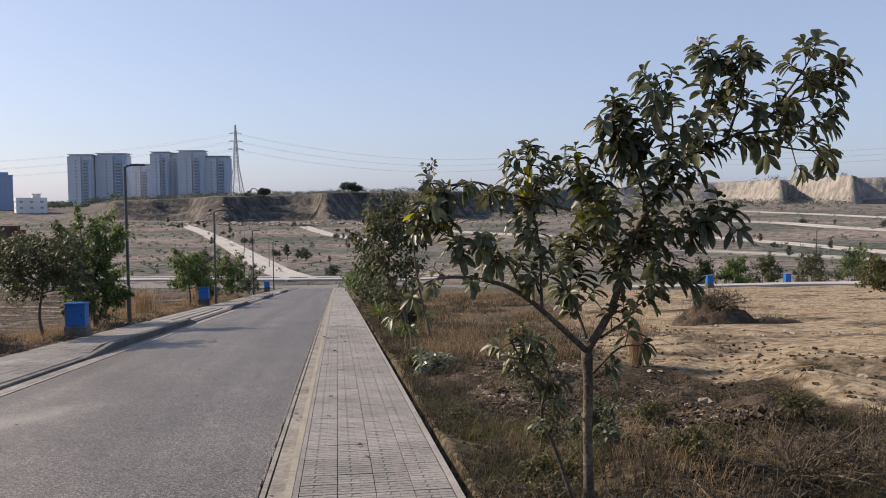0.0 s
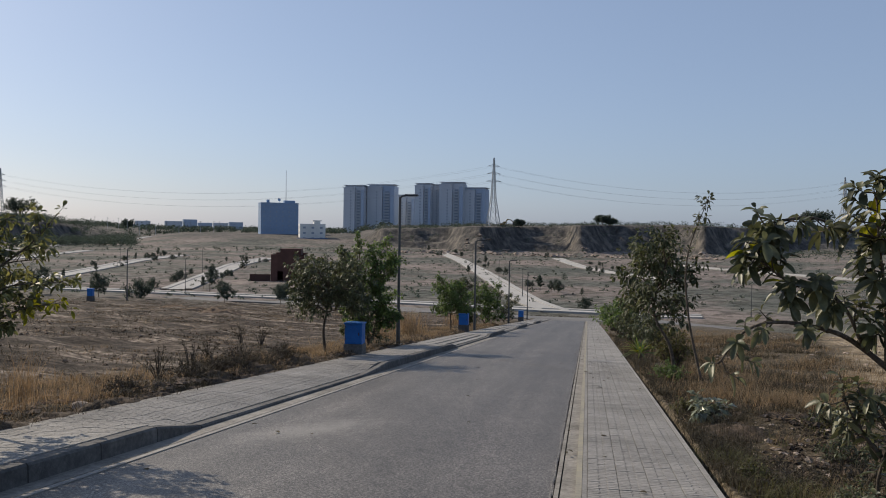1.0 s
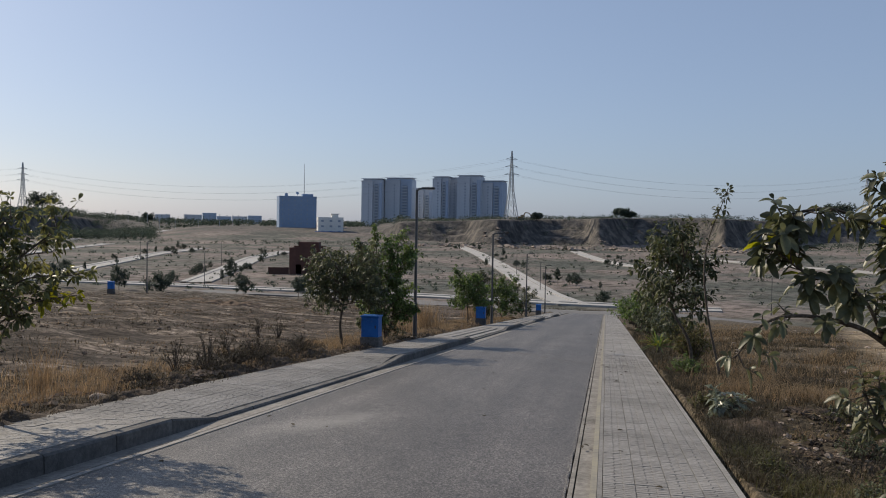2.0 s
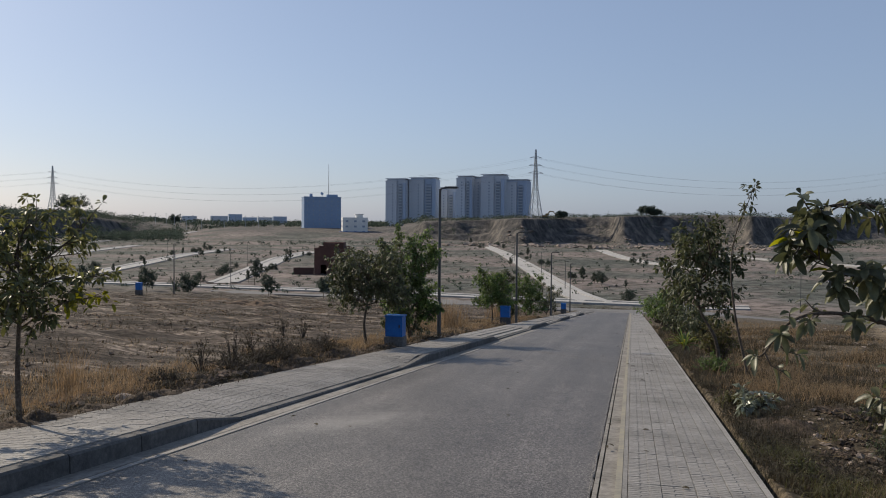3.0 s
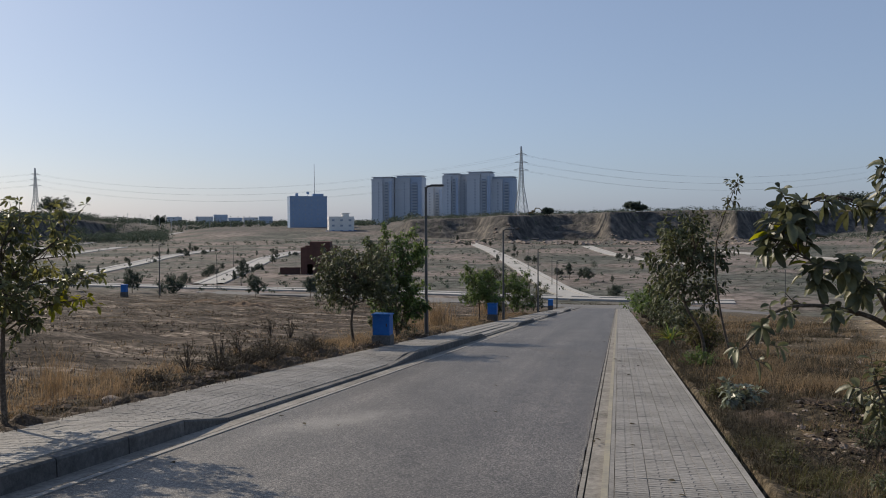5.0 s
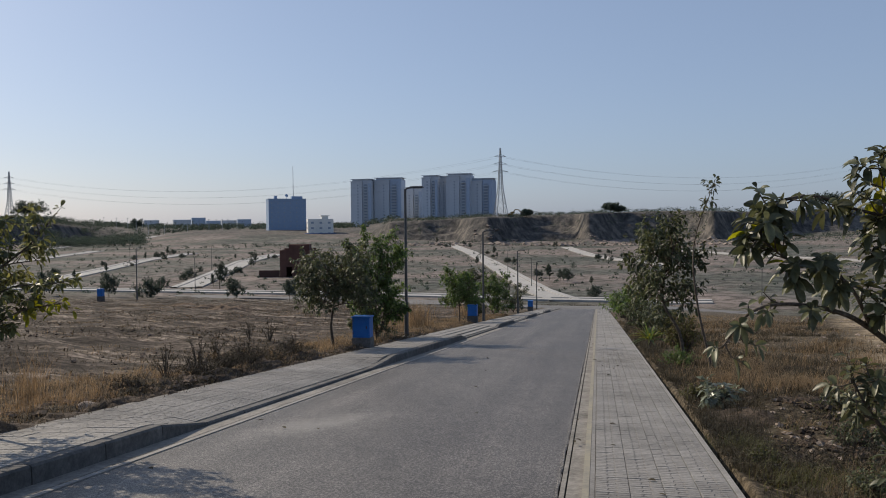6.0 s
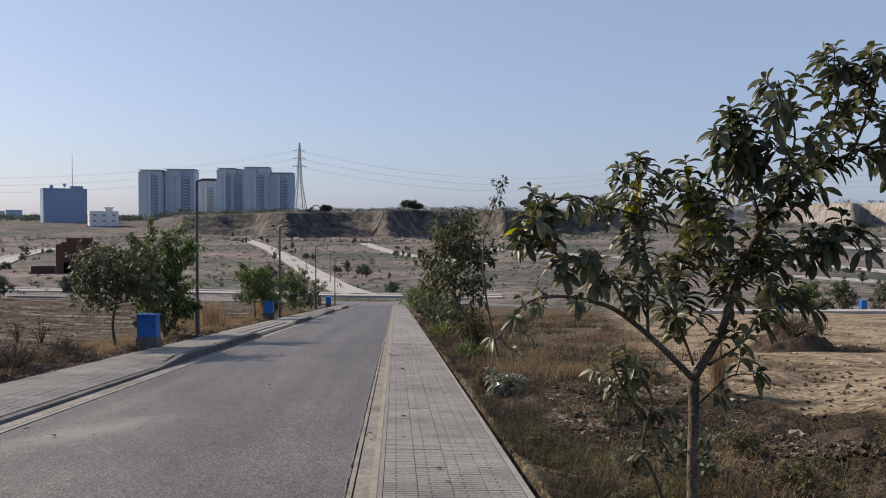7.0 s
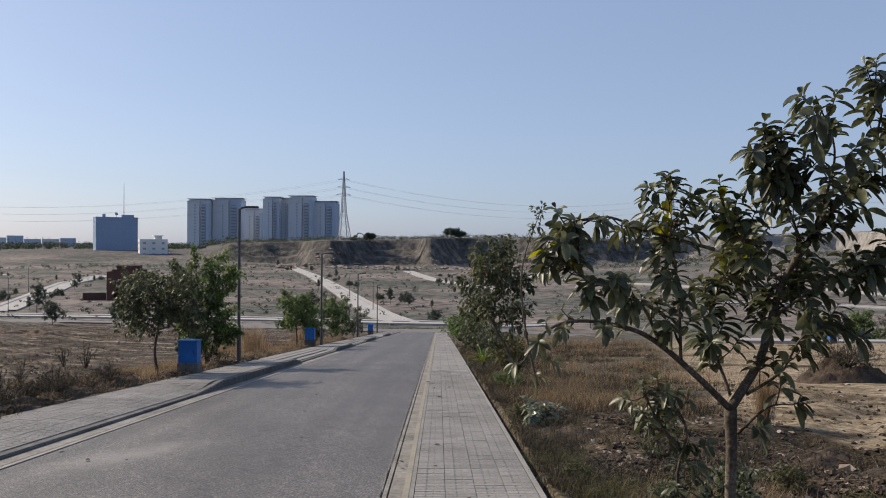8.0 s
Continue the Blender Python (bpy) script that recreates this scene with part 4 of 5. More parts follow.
# valley trees: a few kinds, repeated along the streets
kinds = [tree("valley_tree", "small haze-toned tree standing beside a valley street", -38.0, 112.0, 3.4, 1.7, 0.9, 0.24, 13, LEAF_FAR, 101, density=1.3, group="valley trees"),
         tree("valley_tree", "slim haze-toned tree standing beside a valley street", -68.0, 137.5, 4.6, 1.2, 1.6, 0.24, 12, LEAF_FAR, 103, density=1.3, group="valley trees"),
         tree("valley_tree", "low bushy tree standing beside a valley street", -50.0, 128.0, 2.4, 2.1, 0.3, 0.25, 15, LEAF_FAR, 105, stems=2, density=1.3, group="valley trees")]
rng = np.random.RandomState(8)
spots = []
for line, off in (([(-5, 122), (-17, 168), (-30.5, 230), (-51, 320), (-77, 418)], 5.2), ([(-76, 140), (-88, 178), (-103, 225), (-117, 285)], 4.8), ([(-112, 142), (-128, 195), (-156, 292)], 4.8),
                  ([(-180, 136), (-60, 126), (-20, 122)], -4.6), ([(-14.5, 376), (6, 250), (22, 205)], 4.8), ([(85, 222), (112, 151)], 4), ([(152, 262), (160, 216)], 4.5), ([(60, 172), (101, 135)], 4)):
    ln = np.array(line, float)
    seg = np.r_[0, np.cumsum(np.hypot(*np.diff(ln, axis=0).T))]
    for d in np.arange(4, seg[-1], 12.5):
        d += rng.uniform(-4, 4)
        for side in ((1, -1) if off > 0 else (1,)):
            if rng.uniform() < (0.62 if line[0] == (-5, 122) else 0.42):
                continue
            spots.append((np.interp(d, seg, ln[:, 0]) + side * abs(off) * rng.uniform(0.9, 1.2), np.interp(d, seg, ln[:, 1]) + rng.uniform(-2, 2) + (off if off < 0 else 0)))
spots += [(-56, 74), (-50, 76), (-46, 77), (-38, 80), (-33, 83), (-62, 80), (-66, 78), (-28, 88), (-11, 180), (-7.5, 163), (-6, 158), (-1.4, 151), (-12, 172)]
for x, y in spots:
    src = kinds[rng.randint(3)]
    k = rng.uniform(0.32, 0.72)
    copy_thing(src, pose(x, y, stand(x, y) - 0.05, 0, 0, rng.uniform(0, 360)) @ Matrix.Diagonal((k, k, k * rng.uniform(0.85, 1.2), 1)))


def polar(az, r):
    return r * math.sin(radians(az)), r * math.cos(radians(az))


for k, (az, r, h, s) in enumerate([(-37.8, 560, 13, 10), (14.55, 548, 9.5, 8.5), (0.85, 478, 5.0, 4.2), (-4.95, 470, 3.4, 3.2), (21.0, 575, 9, 9), (-31.5, 800, 8, 6), (1.4, 482, 3.6, 3.2)]):
    x, y = polar(az, r)
    tree("umbrella_tree", "lone flat-topped umbrella tree on the bluff's rim", x, y, h, s, h * 0.4, 0.95, 18, LEAF_FAR, 120 + 2 * k, density=1.3, flat=0.5, trunk_r=0.3)


def scrub(name, label, n, az0, az1, r0, r1, low, high, seed, leaf=0.8, each=26):
    """Far woods and scrub as one body of small clumps."""
    r = np.random.RandomState(seed)
    f = Foliage(seed)
    az, rr = r.uniform(az0, az1, n), r.uniform(r0, r1, n)
    xs, ys = rr * np.sin(np.radians(az)), rr * np.cos(np.radians(az))
    zs = height(xs, ys)
    at, way, face, ln = [], [], [], []
    for x, y, z in zip(xs, ys, zs):
        h = r.uniform(low, high)
        w = h * r.uniform(0.7, 1.3)
        q = r.normal(size=(each, 3)) * [w * 0.42, w * 0.42, h * 0.22] + [x, y, z + h * 0.5]
        at.append(q)
        way.append(r.normal(size=(each, 3)))
        face.append(r.normal(size=(each, 3)))
        ln.append(leaf * (0.5 + h / high) * r.uniform(0.6, 1.2, each))
    at, way, face, ln = np.concatenate(at), np.concatenate(way), np.concatenate(face), np.concatenate(ln)
    me = leaf_mesh(name, at, way, face, ln, ln * 0.6, LEAF_FAR, fine=False)
    return tagged(part(name, me, LEAF_FAR), label, "scrub", kind="stuff")


scrub("rim_woods", "belt of haze-toned trees along the western bluff's rim", 1500, -75, -31, 452, 660, 2.5, 6.0, 151, 0.8, 80)
scrub("plain_woods", "distant line of trees on the plain", 520, -34, -14, 700, 1300, 2.5, 6.0, 152, 1.5, 36)
scrub("rim_scrub", "low scrub along the bluff's rim", 1100, -15, 34, 452, 560, 0.7, 3.0, 153, 0.55, 26)
scrub("valley_scrub", "scattered low scrub over the valley floor", 1300, -48, 38, 135, 420, 0.25, 0.9, 154, 0.35, 16)
scrub("talus_scrub", "low bushes at the foot of the bluffs", 420, -45, 34, 395, 450, 0.5, 1.9, 155, 0.5, 18)


# ---- street lamps and cabinets ----
def street_lamp(x, y, label="grey steel street lamp with flat lamp head over the street", tall=5.05, turn=0, z=None):
    t = thing("street_lamp", label, "street lamp", (x, y, stand(x, y) if z is None else z), turn, group="street lamps")
    part("base_plate", Shape().box(-0.14, 0.14, -0.14, 0.14, -0.1, 0.03, 0.01), CONCRETE, t)
    part("pole", Shape().tube([(0, 0, -0.1), (0, 0, 1.2), (0, 0, 1.22), (0, 0, tall)], [0.075, 0.07, 0.052, 0.042], 10), STEEL, t)
    part("arm", Shape().tube([(0, 0, tall - 0.06), (0.06, 0, tall + 0.02), (0.22, 0, tall + 0.05)], [0.035, 0.032, 0.03], 8), STEEL, t)
    head = part("lamp_head", Shape().box(0.18, 0.62, -0.1, 0.1, tall + 0.02, tall + 0.085, 0.02), DARK_STEEL, t)
    part("lens", Shape().box(0.26, 0.58, -0.075, 0.075, tall + 0.012, tall + 0.019), LENS, head)
    return t


for y, x in ((27.1, -6.68), (42.6, -6.2), (65.0, -6.55), (86.0, -6.6)):
    street_lamp(x, y)
for x, y, a in ((-43.3, 70.3, 90), (42.0, 66.5, 0), (-71, 134, 60), (-96, 190, 60), (-12, 147, 0), (-21, 190, 0), (-36, 250, 0), (-128, 205, 60), (22, 118, 90)):
    street_lamp(x, y, "street lamp standing beside a valley street", 4.95 if abs(x) < 60 else 6.0, a)


def cabinet(x, y, label, turn=0.0, tall=0.52):
    """A small electric cabinet on a concrete plinth, with door, hinges, lock and an overhanging lid."""
    t = thing("electric_cabinet", label, "electric cabinet", (x, y, stand(x, y) + 0.06), turn, group="electric cabinets")
    part("plinth", Shape().box(-0.25, 0.25, -0.2, 0.2, -0.3, 0.32, 0.015), KERB_SHADED, t, "grey concrete plinth")
    part("body", Shape().box(-0.23, 0.23, -0.17, 0.17, 0.32, 0.32 + tall, 0.008), BLUE, t)
    part("lid", Shape().box(-0.255, 0.255, -0.195, 0.195, 0.32 + tall, 0.355 + tall, 0.012), BLUE, t)
    door = part("door", Shape().box(-0.2, 0.2, -0.186, -0.171, 0.35, 0.29 + tall, 0.004), BLUE, t)
    part("lock", Shape().box(0.14, 0.17, -0.2, -0.187, 0.55, 0.63, 0.003), DARK_STEEL, door)
    for z in (0.42, 0.22 + tall):
        part("hinge", Shape().tube([(-0.205, -0.186, z), (-0.205, -0.186, z + 0.05)], 0.008, 6), DARK_STEEL, door)
    for k in range(3):
        part("vent_slat", Shape().box(-0.1, 0.1, -0.194, -0.187, tall + 0.18 + 0.025 * k, tall + 0.192 + 0.025 * k), BLUE, door)
    return t


for x, y in ((-6.33, 20.7), (-6.42, 40.3), (-6.35, 74.8)):
    cabinet(x, y, "blue metal electric cabinet on a concrete plinth beside the footpath")
for x, y in ((27.0, 56.0), (35.1, 59.4), (-40.9, 61.0)):
    cabinet(x, y, "blue metal electric cabinet standing at the field's edge", 5, 0.58)


# ---- kerb stones of the raised footpath ----
kerb_left = thing("kerb_left", "weathered concrete kerb, colour darkened for shade, lowered at the drives", "kerb", kind="structure")
for i in range(62):
    y0 = -6 + i * 1.0
    y1 = y0 + 0.985
    s = Shape()
    z = [lay(y) + left_lift(y) for y in (y0, y1)]
    b = 0.018
    v = []
    for y, t in ((y0, z[0]), (y1, z[1])):
        v += [(-4.745, y, lay(y) - 0.25), (-4.752, y, t - b), (-4.752 - b, y, t + 0.003), (-4.885, y, t + 0.003), (-4.885, y, lay(y) - 0.25)]
    s.add(v, [(k, k + 1, k + 6, k + 5) for k in range(4)] + [(0, 1, 2, 3, 4)[::-1], (5, 6, 7, 8, 9)])
    part("kerb_stone", s, KERB_SHADED, kerb_left)
s = Shape()
for y0 in np.arange(56, 100, 1.0):
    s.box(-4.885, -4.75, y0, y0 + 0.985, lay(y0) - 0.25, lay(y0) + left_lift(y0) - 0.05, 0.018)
tagged(part("far_kerb_stones", s, KERB_SHADED, kerb_left), kind="stuff")
# kerb across the street's end
s = Shape()
for x0 in np.arange(-14, 5, 1.0):
    s.box(x0, x0 + 0.98, 108.6, 108.9, stand(x0, 108) - 0.3, stand(x0, 108) + 0.22, 0.02)
tagged(part("kerb_end", s, CONCRETE), "pale concrete kerb of the crossing street", "kerb", kind="structure")
far_street("road_crossing", [(-60, 111), (-20, 105.6), (0, 104.3), (20, 104.3)], 5.0, FAR_ASPHALT, "worn street crossing the lower end of the slope", 0.02)


# ---- buildings ----
def building(name, label, az, r, px_w, depth, z0, z1, wall, floor_h, cols, turn, category="building", side_cols=2, parapet=True, group="", win=(0.8, 1.0), sills=True, glass=HAZED_GLASS):
    """A storeyed block facing the valley: walls, roof slab with overhang, plant room and rows of windows."""
    x, y = polar(az, r)
    t = thing(name, label, category, (x, y, z0), -az + turn, group=group)
    w, d, h = px_w / 2, depth / 2, z1 - z0
    part("wall", Shape().box(-w, w, -d, d, -6, h), wall, t)
    if parapet:
        part("roof_slab", Shape().box(-w * 0.92, w * 0.92, -d * 0.9, d * 0.9, h, h + 1.6).box(-w - 0.9, w + 0.9, -d - 0.9, d + 0.9, h + 1.6, h + 2.1, 0.1), SLAB_HAZE, t)
    one = Shape().box(-win[0] / 2, win[0] / 2, -0.08, 0.25, 0, win[1]).mesh("window", glass)
    sill = Shape().box(-win[0] / 2 - 0.1, win[0] / 2 + 0.1, -0.2, 0.1, -0.12, 0.0).mesh("sill", SLAB_HAZE)
    floors = int(h / floor_h)
    for i in range(floors):
        z = i * floor_h + 1.0
        for j in range(cols):
            ob = part("window", one, glass, t)
            ob.location = (-w + (j + 0.5) * 2 * w / cols, -d, z)
            if sills:
                part("window_sill", sill, SLAB_HAZE, ob)
        for j in range(side_cols):
            ob = part("window", one, glass, t)
            ob.matrix_basis = pose(w if turn < 0 else -w, -d + (j + 0.5) * 2 * d / side_cols, z, 0, 0, 90 if turn < 0 else -90)
    return t


BLOCK = "pale many-storeyed apartment tower with flat roof slab, haze put into its colours"
for az, wd, top, back, wall, turn in ((-16.38, 22, 46.3, 0, TOWER_PALE_HAZE, -14), (-14.5, 30, 48.1, 6, TOWER_BLUE_HAZE, -14), (-12.8, 22, 39.5, 60, TOWER_PALE_HAZE, -14), (-11.55, 17, 50.0, 0, TOWER_PALE_HAZE, -14),
                                      (-10.4, 16, 49.6, 10, TOWER_BLUE_HAZE, -14), (-9.55, 26, 51.8, 0, TOWER_PALE_HAZE, -14), (-7.95, 25, 46.5, 4, TOWER_BLUE_HAZE, -14)):
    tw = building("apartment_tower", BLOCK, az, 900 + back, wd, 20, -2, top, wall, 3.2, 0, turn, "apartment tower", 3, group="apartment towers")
    # a plain pale wing with one column of windows stands before the bay with its balconies; blue colour paints the
    # bay's shade
    tall = top + 2
    wing = part("wing", Shape().box(-wd * 0.5, wd * 0.06, -13.2, -9.98, -6, tall - 1.2).box(-wd * 0.53, wd * 0.09, -13.8, -9.98, tall - 1.2, tall - 0.6, 0.1), TOWER_PALE_HAZE, tw)
    part("pier", Shape().box(wd * 0.36, wd * 0.5, -12.0, -9.98, -6, tall - 3), TOWER_BLUE_HAZE, tw)
    pane = Shape().box(-0.7, 0.7, -0.12, 0.2, 0, 1.5).mesh("window", HAZED_GLASS)
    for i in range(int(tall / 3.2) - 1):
        ob = part("window", pane, HAZED_GLASS, wing)
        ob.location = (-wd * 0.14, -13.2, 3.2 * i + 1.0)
        part("balcony", Shape().box(wd * 0.1, wd * 0.34, -11.9, -9.98, 3.2 * i + 0.2, 3.2 * i + 1.25), SLAB_HAZE, tw)
        part("balcony_door", Shape().box(wd * 0.14, wd * 0.3, -10.06, -9.9, 3.2 * i + 1.26, 3.2 * i + 2.9), HAZED_GLASS, tw)
office = building("office_block", "dark haze-blued office block with tanks and mast", -21.76, 620, 27.5, 16, -6, 18.6, DARK_RENDER_HAZE, 3.4, 6, 8, "office block", 3, parapet=False, sills=False)
part("parapet", Shape().box(-13.9, 13.9, -8.1, 8.1, 24.6, 25.3), DARK_RENDER_HAZE, office)
part("water_tank", Shape().box(-8.8, -6.8, -2, 1, 25.3, 27.6, 0.2), DARK_RENDER_HAZE, office)
part("stair_room", Shape().box(4, 12, -3, 3, 25.3, 27.2), DARK_RENDER_HAZE, office)
part("dish", Shape().tube([(0.3, -1, 27.4), (0.5, -0.8, 27.8), (0.9, 0.0, 27.9)], [0.2, 1.2, 0.1], 12).tube([(0.5, -0.5, 25.3), (0.5, -0.8, 27.6)], 0.15, 6), DARK_RENDER_HAZE, office, "round satellite dish")
part("mast", Shape().tube([(5.6, 0, 25.3), (5.6, 0, 50.0)], [0.28, 0.12], 6), LATTICE, office, "tall thin mast")
hall = building("white_house", "low white flat-roofed building beside the office block", -19.45, 560, 17, 12, -7.5, 3.8, WHITE_RENDER, 3.6, 3, 6, "house", 2, parapet=False, win=(1.8, 1.2))
part("roof_room", Shape().box(1, 5.5, -2, 3, 11.3, 13.4).box(0.2, 6.3, -3, 4, 13.4, 13.8), WHITE_RENDER, hall)
part("boundary_wall", Shape().box(-11, 10, -9.3, -9.0, -3, 1.8), BLUE, hall, "blue painted wall")
for k, (az, r, w, h) in enumerate(((-28.6, 1000, 22, 7), (-27.6, 960, 15, 9), (-25.4, 1050, 26, 6), (-24.6, 1000, 16, 7), (-30.6, 1080, 18, 7), (-26.6, 1120, 20, 6), (-47.0, 900, 20, 7))):
    building("distant_house", "small flat-roofed house far out on the plain", az, r, w, 12, -4, -4 + h + 3, TOWER_BLUE_HAZE if k % 2 else TOWER_PALE_HAZE, 3.3, 3, 5, "house", 1, group="distant houses", parapet=False)

# unfinished brick house in the valley
bx, by = -66.0, 172.0
brick_house = thing("brick_house", "unfinished dark red brick house without roof", "house", (bx, by, stand(bx, by)), 14)
part("back_wall", Shape().box(-3.6, 3.6, 3.4, 3.64, -0.6, 6.1), BRICK, brick_house)
for name, x0, x1, z1 in (("front_wall", -3.6, -2.2, 5.9), ("front_wall", -1.0, 1.3, 6.9), ("front_wall", 2.5, 3.6, 5.6)):
    part(name, Shape().box(x0, x1, -3.64, -3.4, -0.6, z1), BRICK, brick_house)
part("lintel", Shape().box(-2.2, -1.0, -3.64, -3.4, 2.2, 5.9), BRICK, brick_house)
part("lintel", Shape().box(1.3, 2.5, -3.64, -3.4, 2.2, 5.6), BRICK, brick_house)
part("side_wall", Shape().box(-3.64, -3.4, -3.4, 3.4, -0.6, 5.8), BRICK, brick_house)
part("side_wall", Shape().box(3.4, 3.64, -3.4, 3.4, -0.6, 5.8), BRICK, brick_house)
part("upper_room", Shape().box(-1.9, 2.6, -1.5, 3.2, 5.6, 7.1), BRICK, brick_house)
part("floor_slab", Shape().box(-3.4, 3.4, -3.4, 3.4, 3.0, 3.2), CONCRETE, brick_house)
part("yard_wall", Shape().box(-8.2, -3.7, -3.5, -3.3, -0.6, 1.5), BRICK_DARK, brick_house)


# ---- pylons and cables ----
def pylon(az, r, tall, label, turn=0.0, base=7.0, z=None):
    """A lattice tower: four tapering legs, bracing and three pairs of cross-arms."""
    x, y = polar(az, r)
    z0 = stand(x, y) if z is None else z
    t = thing("power_pylon", label, "pylon", (x, y, z0), -az + turn, group="power pylons")
    waist = tall * 0.42

    def half(h):
        return base / 2 + (1.25 - base / 2) * h / waist if h < waist else 1.25 - 1.0 * (h - waist) / (tall - waist)

    for sx in (-1, 1):
        for sy in (-1, 1):
            part("leg", Shape().tube([(sx * half(h), sy * half(h), h) for h in (-0.5, waist, tall)], [0.24, 0.2, 0.15], 5), LATTICE, t)
    br = Shape()
    h = 0.0
    while h < tall - 1.5:
        step = max(half(h) * 2.0, 1.5)
        h2 = min(h + step, tall - 0.3)
        a, b = half(h), half(h2)
        for sx, sy, ex, ey in ((-1, -1, 1, -1), (1, -1, 1, 1), (1, 1, -1, 1), (-1, 1, -1, -1)):
            br.tube([(sx * a, sy * a, h), (ex * b, ey * b, h2)], 0.12, 4, False)
            br.tube([(ex * a, ey * a, h), (sx * b, sy * b, h2)], 0.12, 4, False)
        h = h2
    part("bracing", br, LATTICE, t)
    for k, u in enumerate((0.66, 0.77, 0.88)):
        w = (4.6, 4.0, 3.5)[k]
        arm = Shape()
        for s in (-1, 1):
            arm.tube([(0, 0, tall * u + 1.2), (s * w, 0, tall * u)], 0.15, 4).tube([(0, 0, tall * u), (s * w, 0, tall * u)], 0.15, 4)
        part("cross_arm", arm, LATTICE, t)
    return t, [(x, y, z0 + tall * u) for u in (0.66, 0.77, 0.88)]


main_pylon, a_ends = pylon(-6.75, 476, 40.5, "tall lattice power pylon on the bluff's rim", 20)
left_pylon, b_ends = pylon(-38.9, 690, 39, "lattice power pylon beyond the western rim", 30)
right_pylon, c_ends = pylon(16.05, 640, 36, "lattice power pylon beyond the eastern cliffs", 30)


def cable(p, q, sag, off):
    t = thing("power_cable", "thin power cable slung between pylons", "cable", p, group="power cables")
    p, q = Vector(p), Vector(q)
    line = [(q - p) * u + Vector((off * 0.7, off * 0.7, -4 * sag * u * (1 - u))) for u in np.linspace(0, 1, 25)]
    part("wire", Shape().tube(line, 0.032, 4, False), CABLE, t)


for k in range(3):
    for off in (-2.6, 2.6):
        cable(a_ends[k], b_ends[k], 15, off)
        cable(a_ends[k], c_ends[k], 11, off)
        cable(b_ends[k], (b_ends[k][0] - 330, b_ends[k][1] - 160, b_ends[k][2] + 2), 10, off)
        cable(c_ends[k], (c_ends[k][0] + 330, c_ends[k][1] - 160, c_ends[k][2] + 8), 10, off)

for k, az in enumerate(np.linspace(-33.5, -25.5, 15)):
    x, y = polar(az + 0.3 * math.sin(k * 7), 760 + 60 * math.sin(k * 3.3))
    t = thing("utility_pole", "thin utility pole far out on the plain", "utility pole", (x, y, stand(x, y)), group="utility poles")
    part("pole", Shape().tube([(0, 0, -0.5), (0, 0, 9.5)], [0.2, 0.12], 6), LATTICE, t)
    part("crossbar", Shape().box(-0.9, 0.9, -0.08, 0.08, 8.8, 9.0), LATTICE, t)

# digger on the bluff's rim
ex, ey = polar(-6.05, 468)
digger = thing("excavator", "yellow-brown excavator with bent arm on the bluff's rim", "excavator", (ex, ey, stand(ex, ey)), 4)
part("track", Shape().box(-1.9, 1.9, -1.4, -0.8, 0, 0.9, 0.3), DARK_STEEL, digger)
part("track", Shape().box(-1.9, 1.9, 0.8, 1.4, 0, 0.9, 0.3), DARK_STEEL, digger)
part("cab", Shape().box(-1.6, 1.5, -1.2, 1.2, 0.9, 2.0, 0.2).box(0.2, 1.4, -1.1, 0.1, 2.0, 3.0, 0.2), EARTHMOVER, digger)
part("boom", Shape().tube([(1.0, 0, 1.6), (2.6, 0, 4.2), (4.6, 0, 4.0)], [0.35, 0.35, 0.25], 6), EARTHMOVER, digger)
part("stick", Shape().tube([(4.5, 0, 4.1), (6.0, 0, 2.2)], [0.25, 0.2], 6), EARTHMOVER, digger)
part("bucket", Shape().box(5.6, 6.5, -0.6, 0.6, 1.2, 2.2, 0.2), DARK_STEEL, digger)


# ---- grass, weeds, clods and litter ----
def tufts(name, label, centres, blades, tall, lean, spread, mat, seed, width=0.006):
    """Dry grass in clumps, as one body; centres: n x 2."""
    r = np.random.RandomState(seed)
    c = np.repeat(centres, blades, axis=0)
    size = np.repeat(0.35 + 1.15 * r.uniform(0, 1, len(centres)) ** 1.8, blades)
    p = c + r.normal(size=c.shape) * spread * size[:, None]
    z = height(p[:, 0], p[:, 1]) - 0.01
    keep = (p[:, 0] > 0.88) | (p[:, 0] < -6.2) | (p[:, 1] > 108)
    at = np.column_stack([p, z])[keep]
    h = (tall * size * r.uniform(0.35, 1.15, len(p)))[keep]
    me = grass_mesh(name, at, h, lean, np.full(len(at), width) * r.uniform(0.6, 1.5, len(at)), mat, seed)
    return tagged(part(name, me, mat), label, "grass", kind="stuff")


def scatter(n, x0, x1, y0, y1, seed, near=1.0):
    """Random spots, thinning with distance when near is above 1."""
    r = np.random.RandomState(seed)
    return np.column_stack([r.uniform(x0, x1, n), y0 + (y1 - y0) * r.uniform(0, 1, n) ** near])


def patchy(c, scale, seed, cut=0.0):
    return c[waves(c[:, 0], c[:, 1], scale, seed) > cut]


def ragged(c):
    """Keeps what lies this side of an uneven border with the bare field."""
    return c[c[:, 1] < np.where(c[:, 0] < 2.6, 15.0, 11.6 - 1.35 * (c[:, 0] - 3.3)) + 0.8 * waves(c[:, 0], c[:, 1], 1.2, 71)]


tufts("verge_grass", "dry golden grass along the footpath's edge", patchy(np.vstack([ragged(scatter(1700, 1.5, 7.0, 2.6, 10.5, 201)), scatter(300, 1.0, 4.0, 15, 22, 199), scatter(380, 3.5, 10, 5, 20, 198)]), 0.8, 61, 0.3), 24, 0.26, 0.9, 0.07, STRAW, 202, 0.0035)
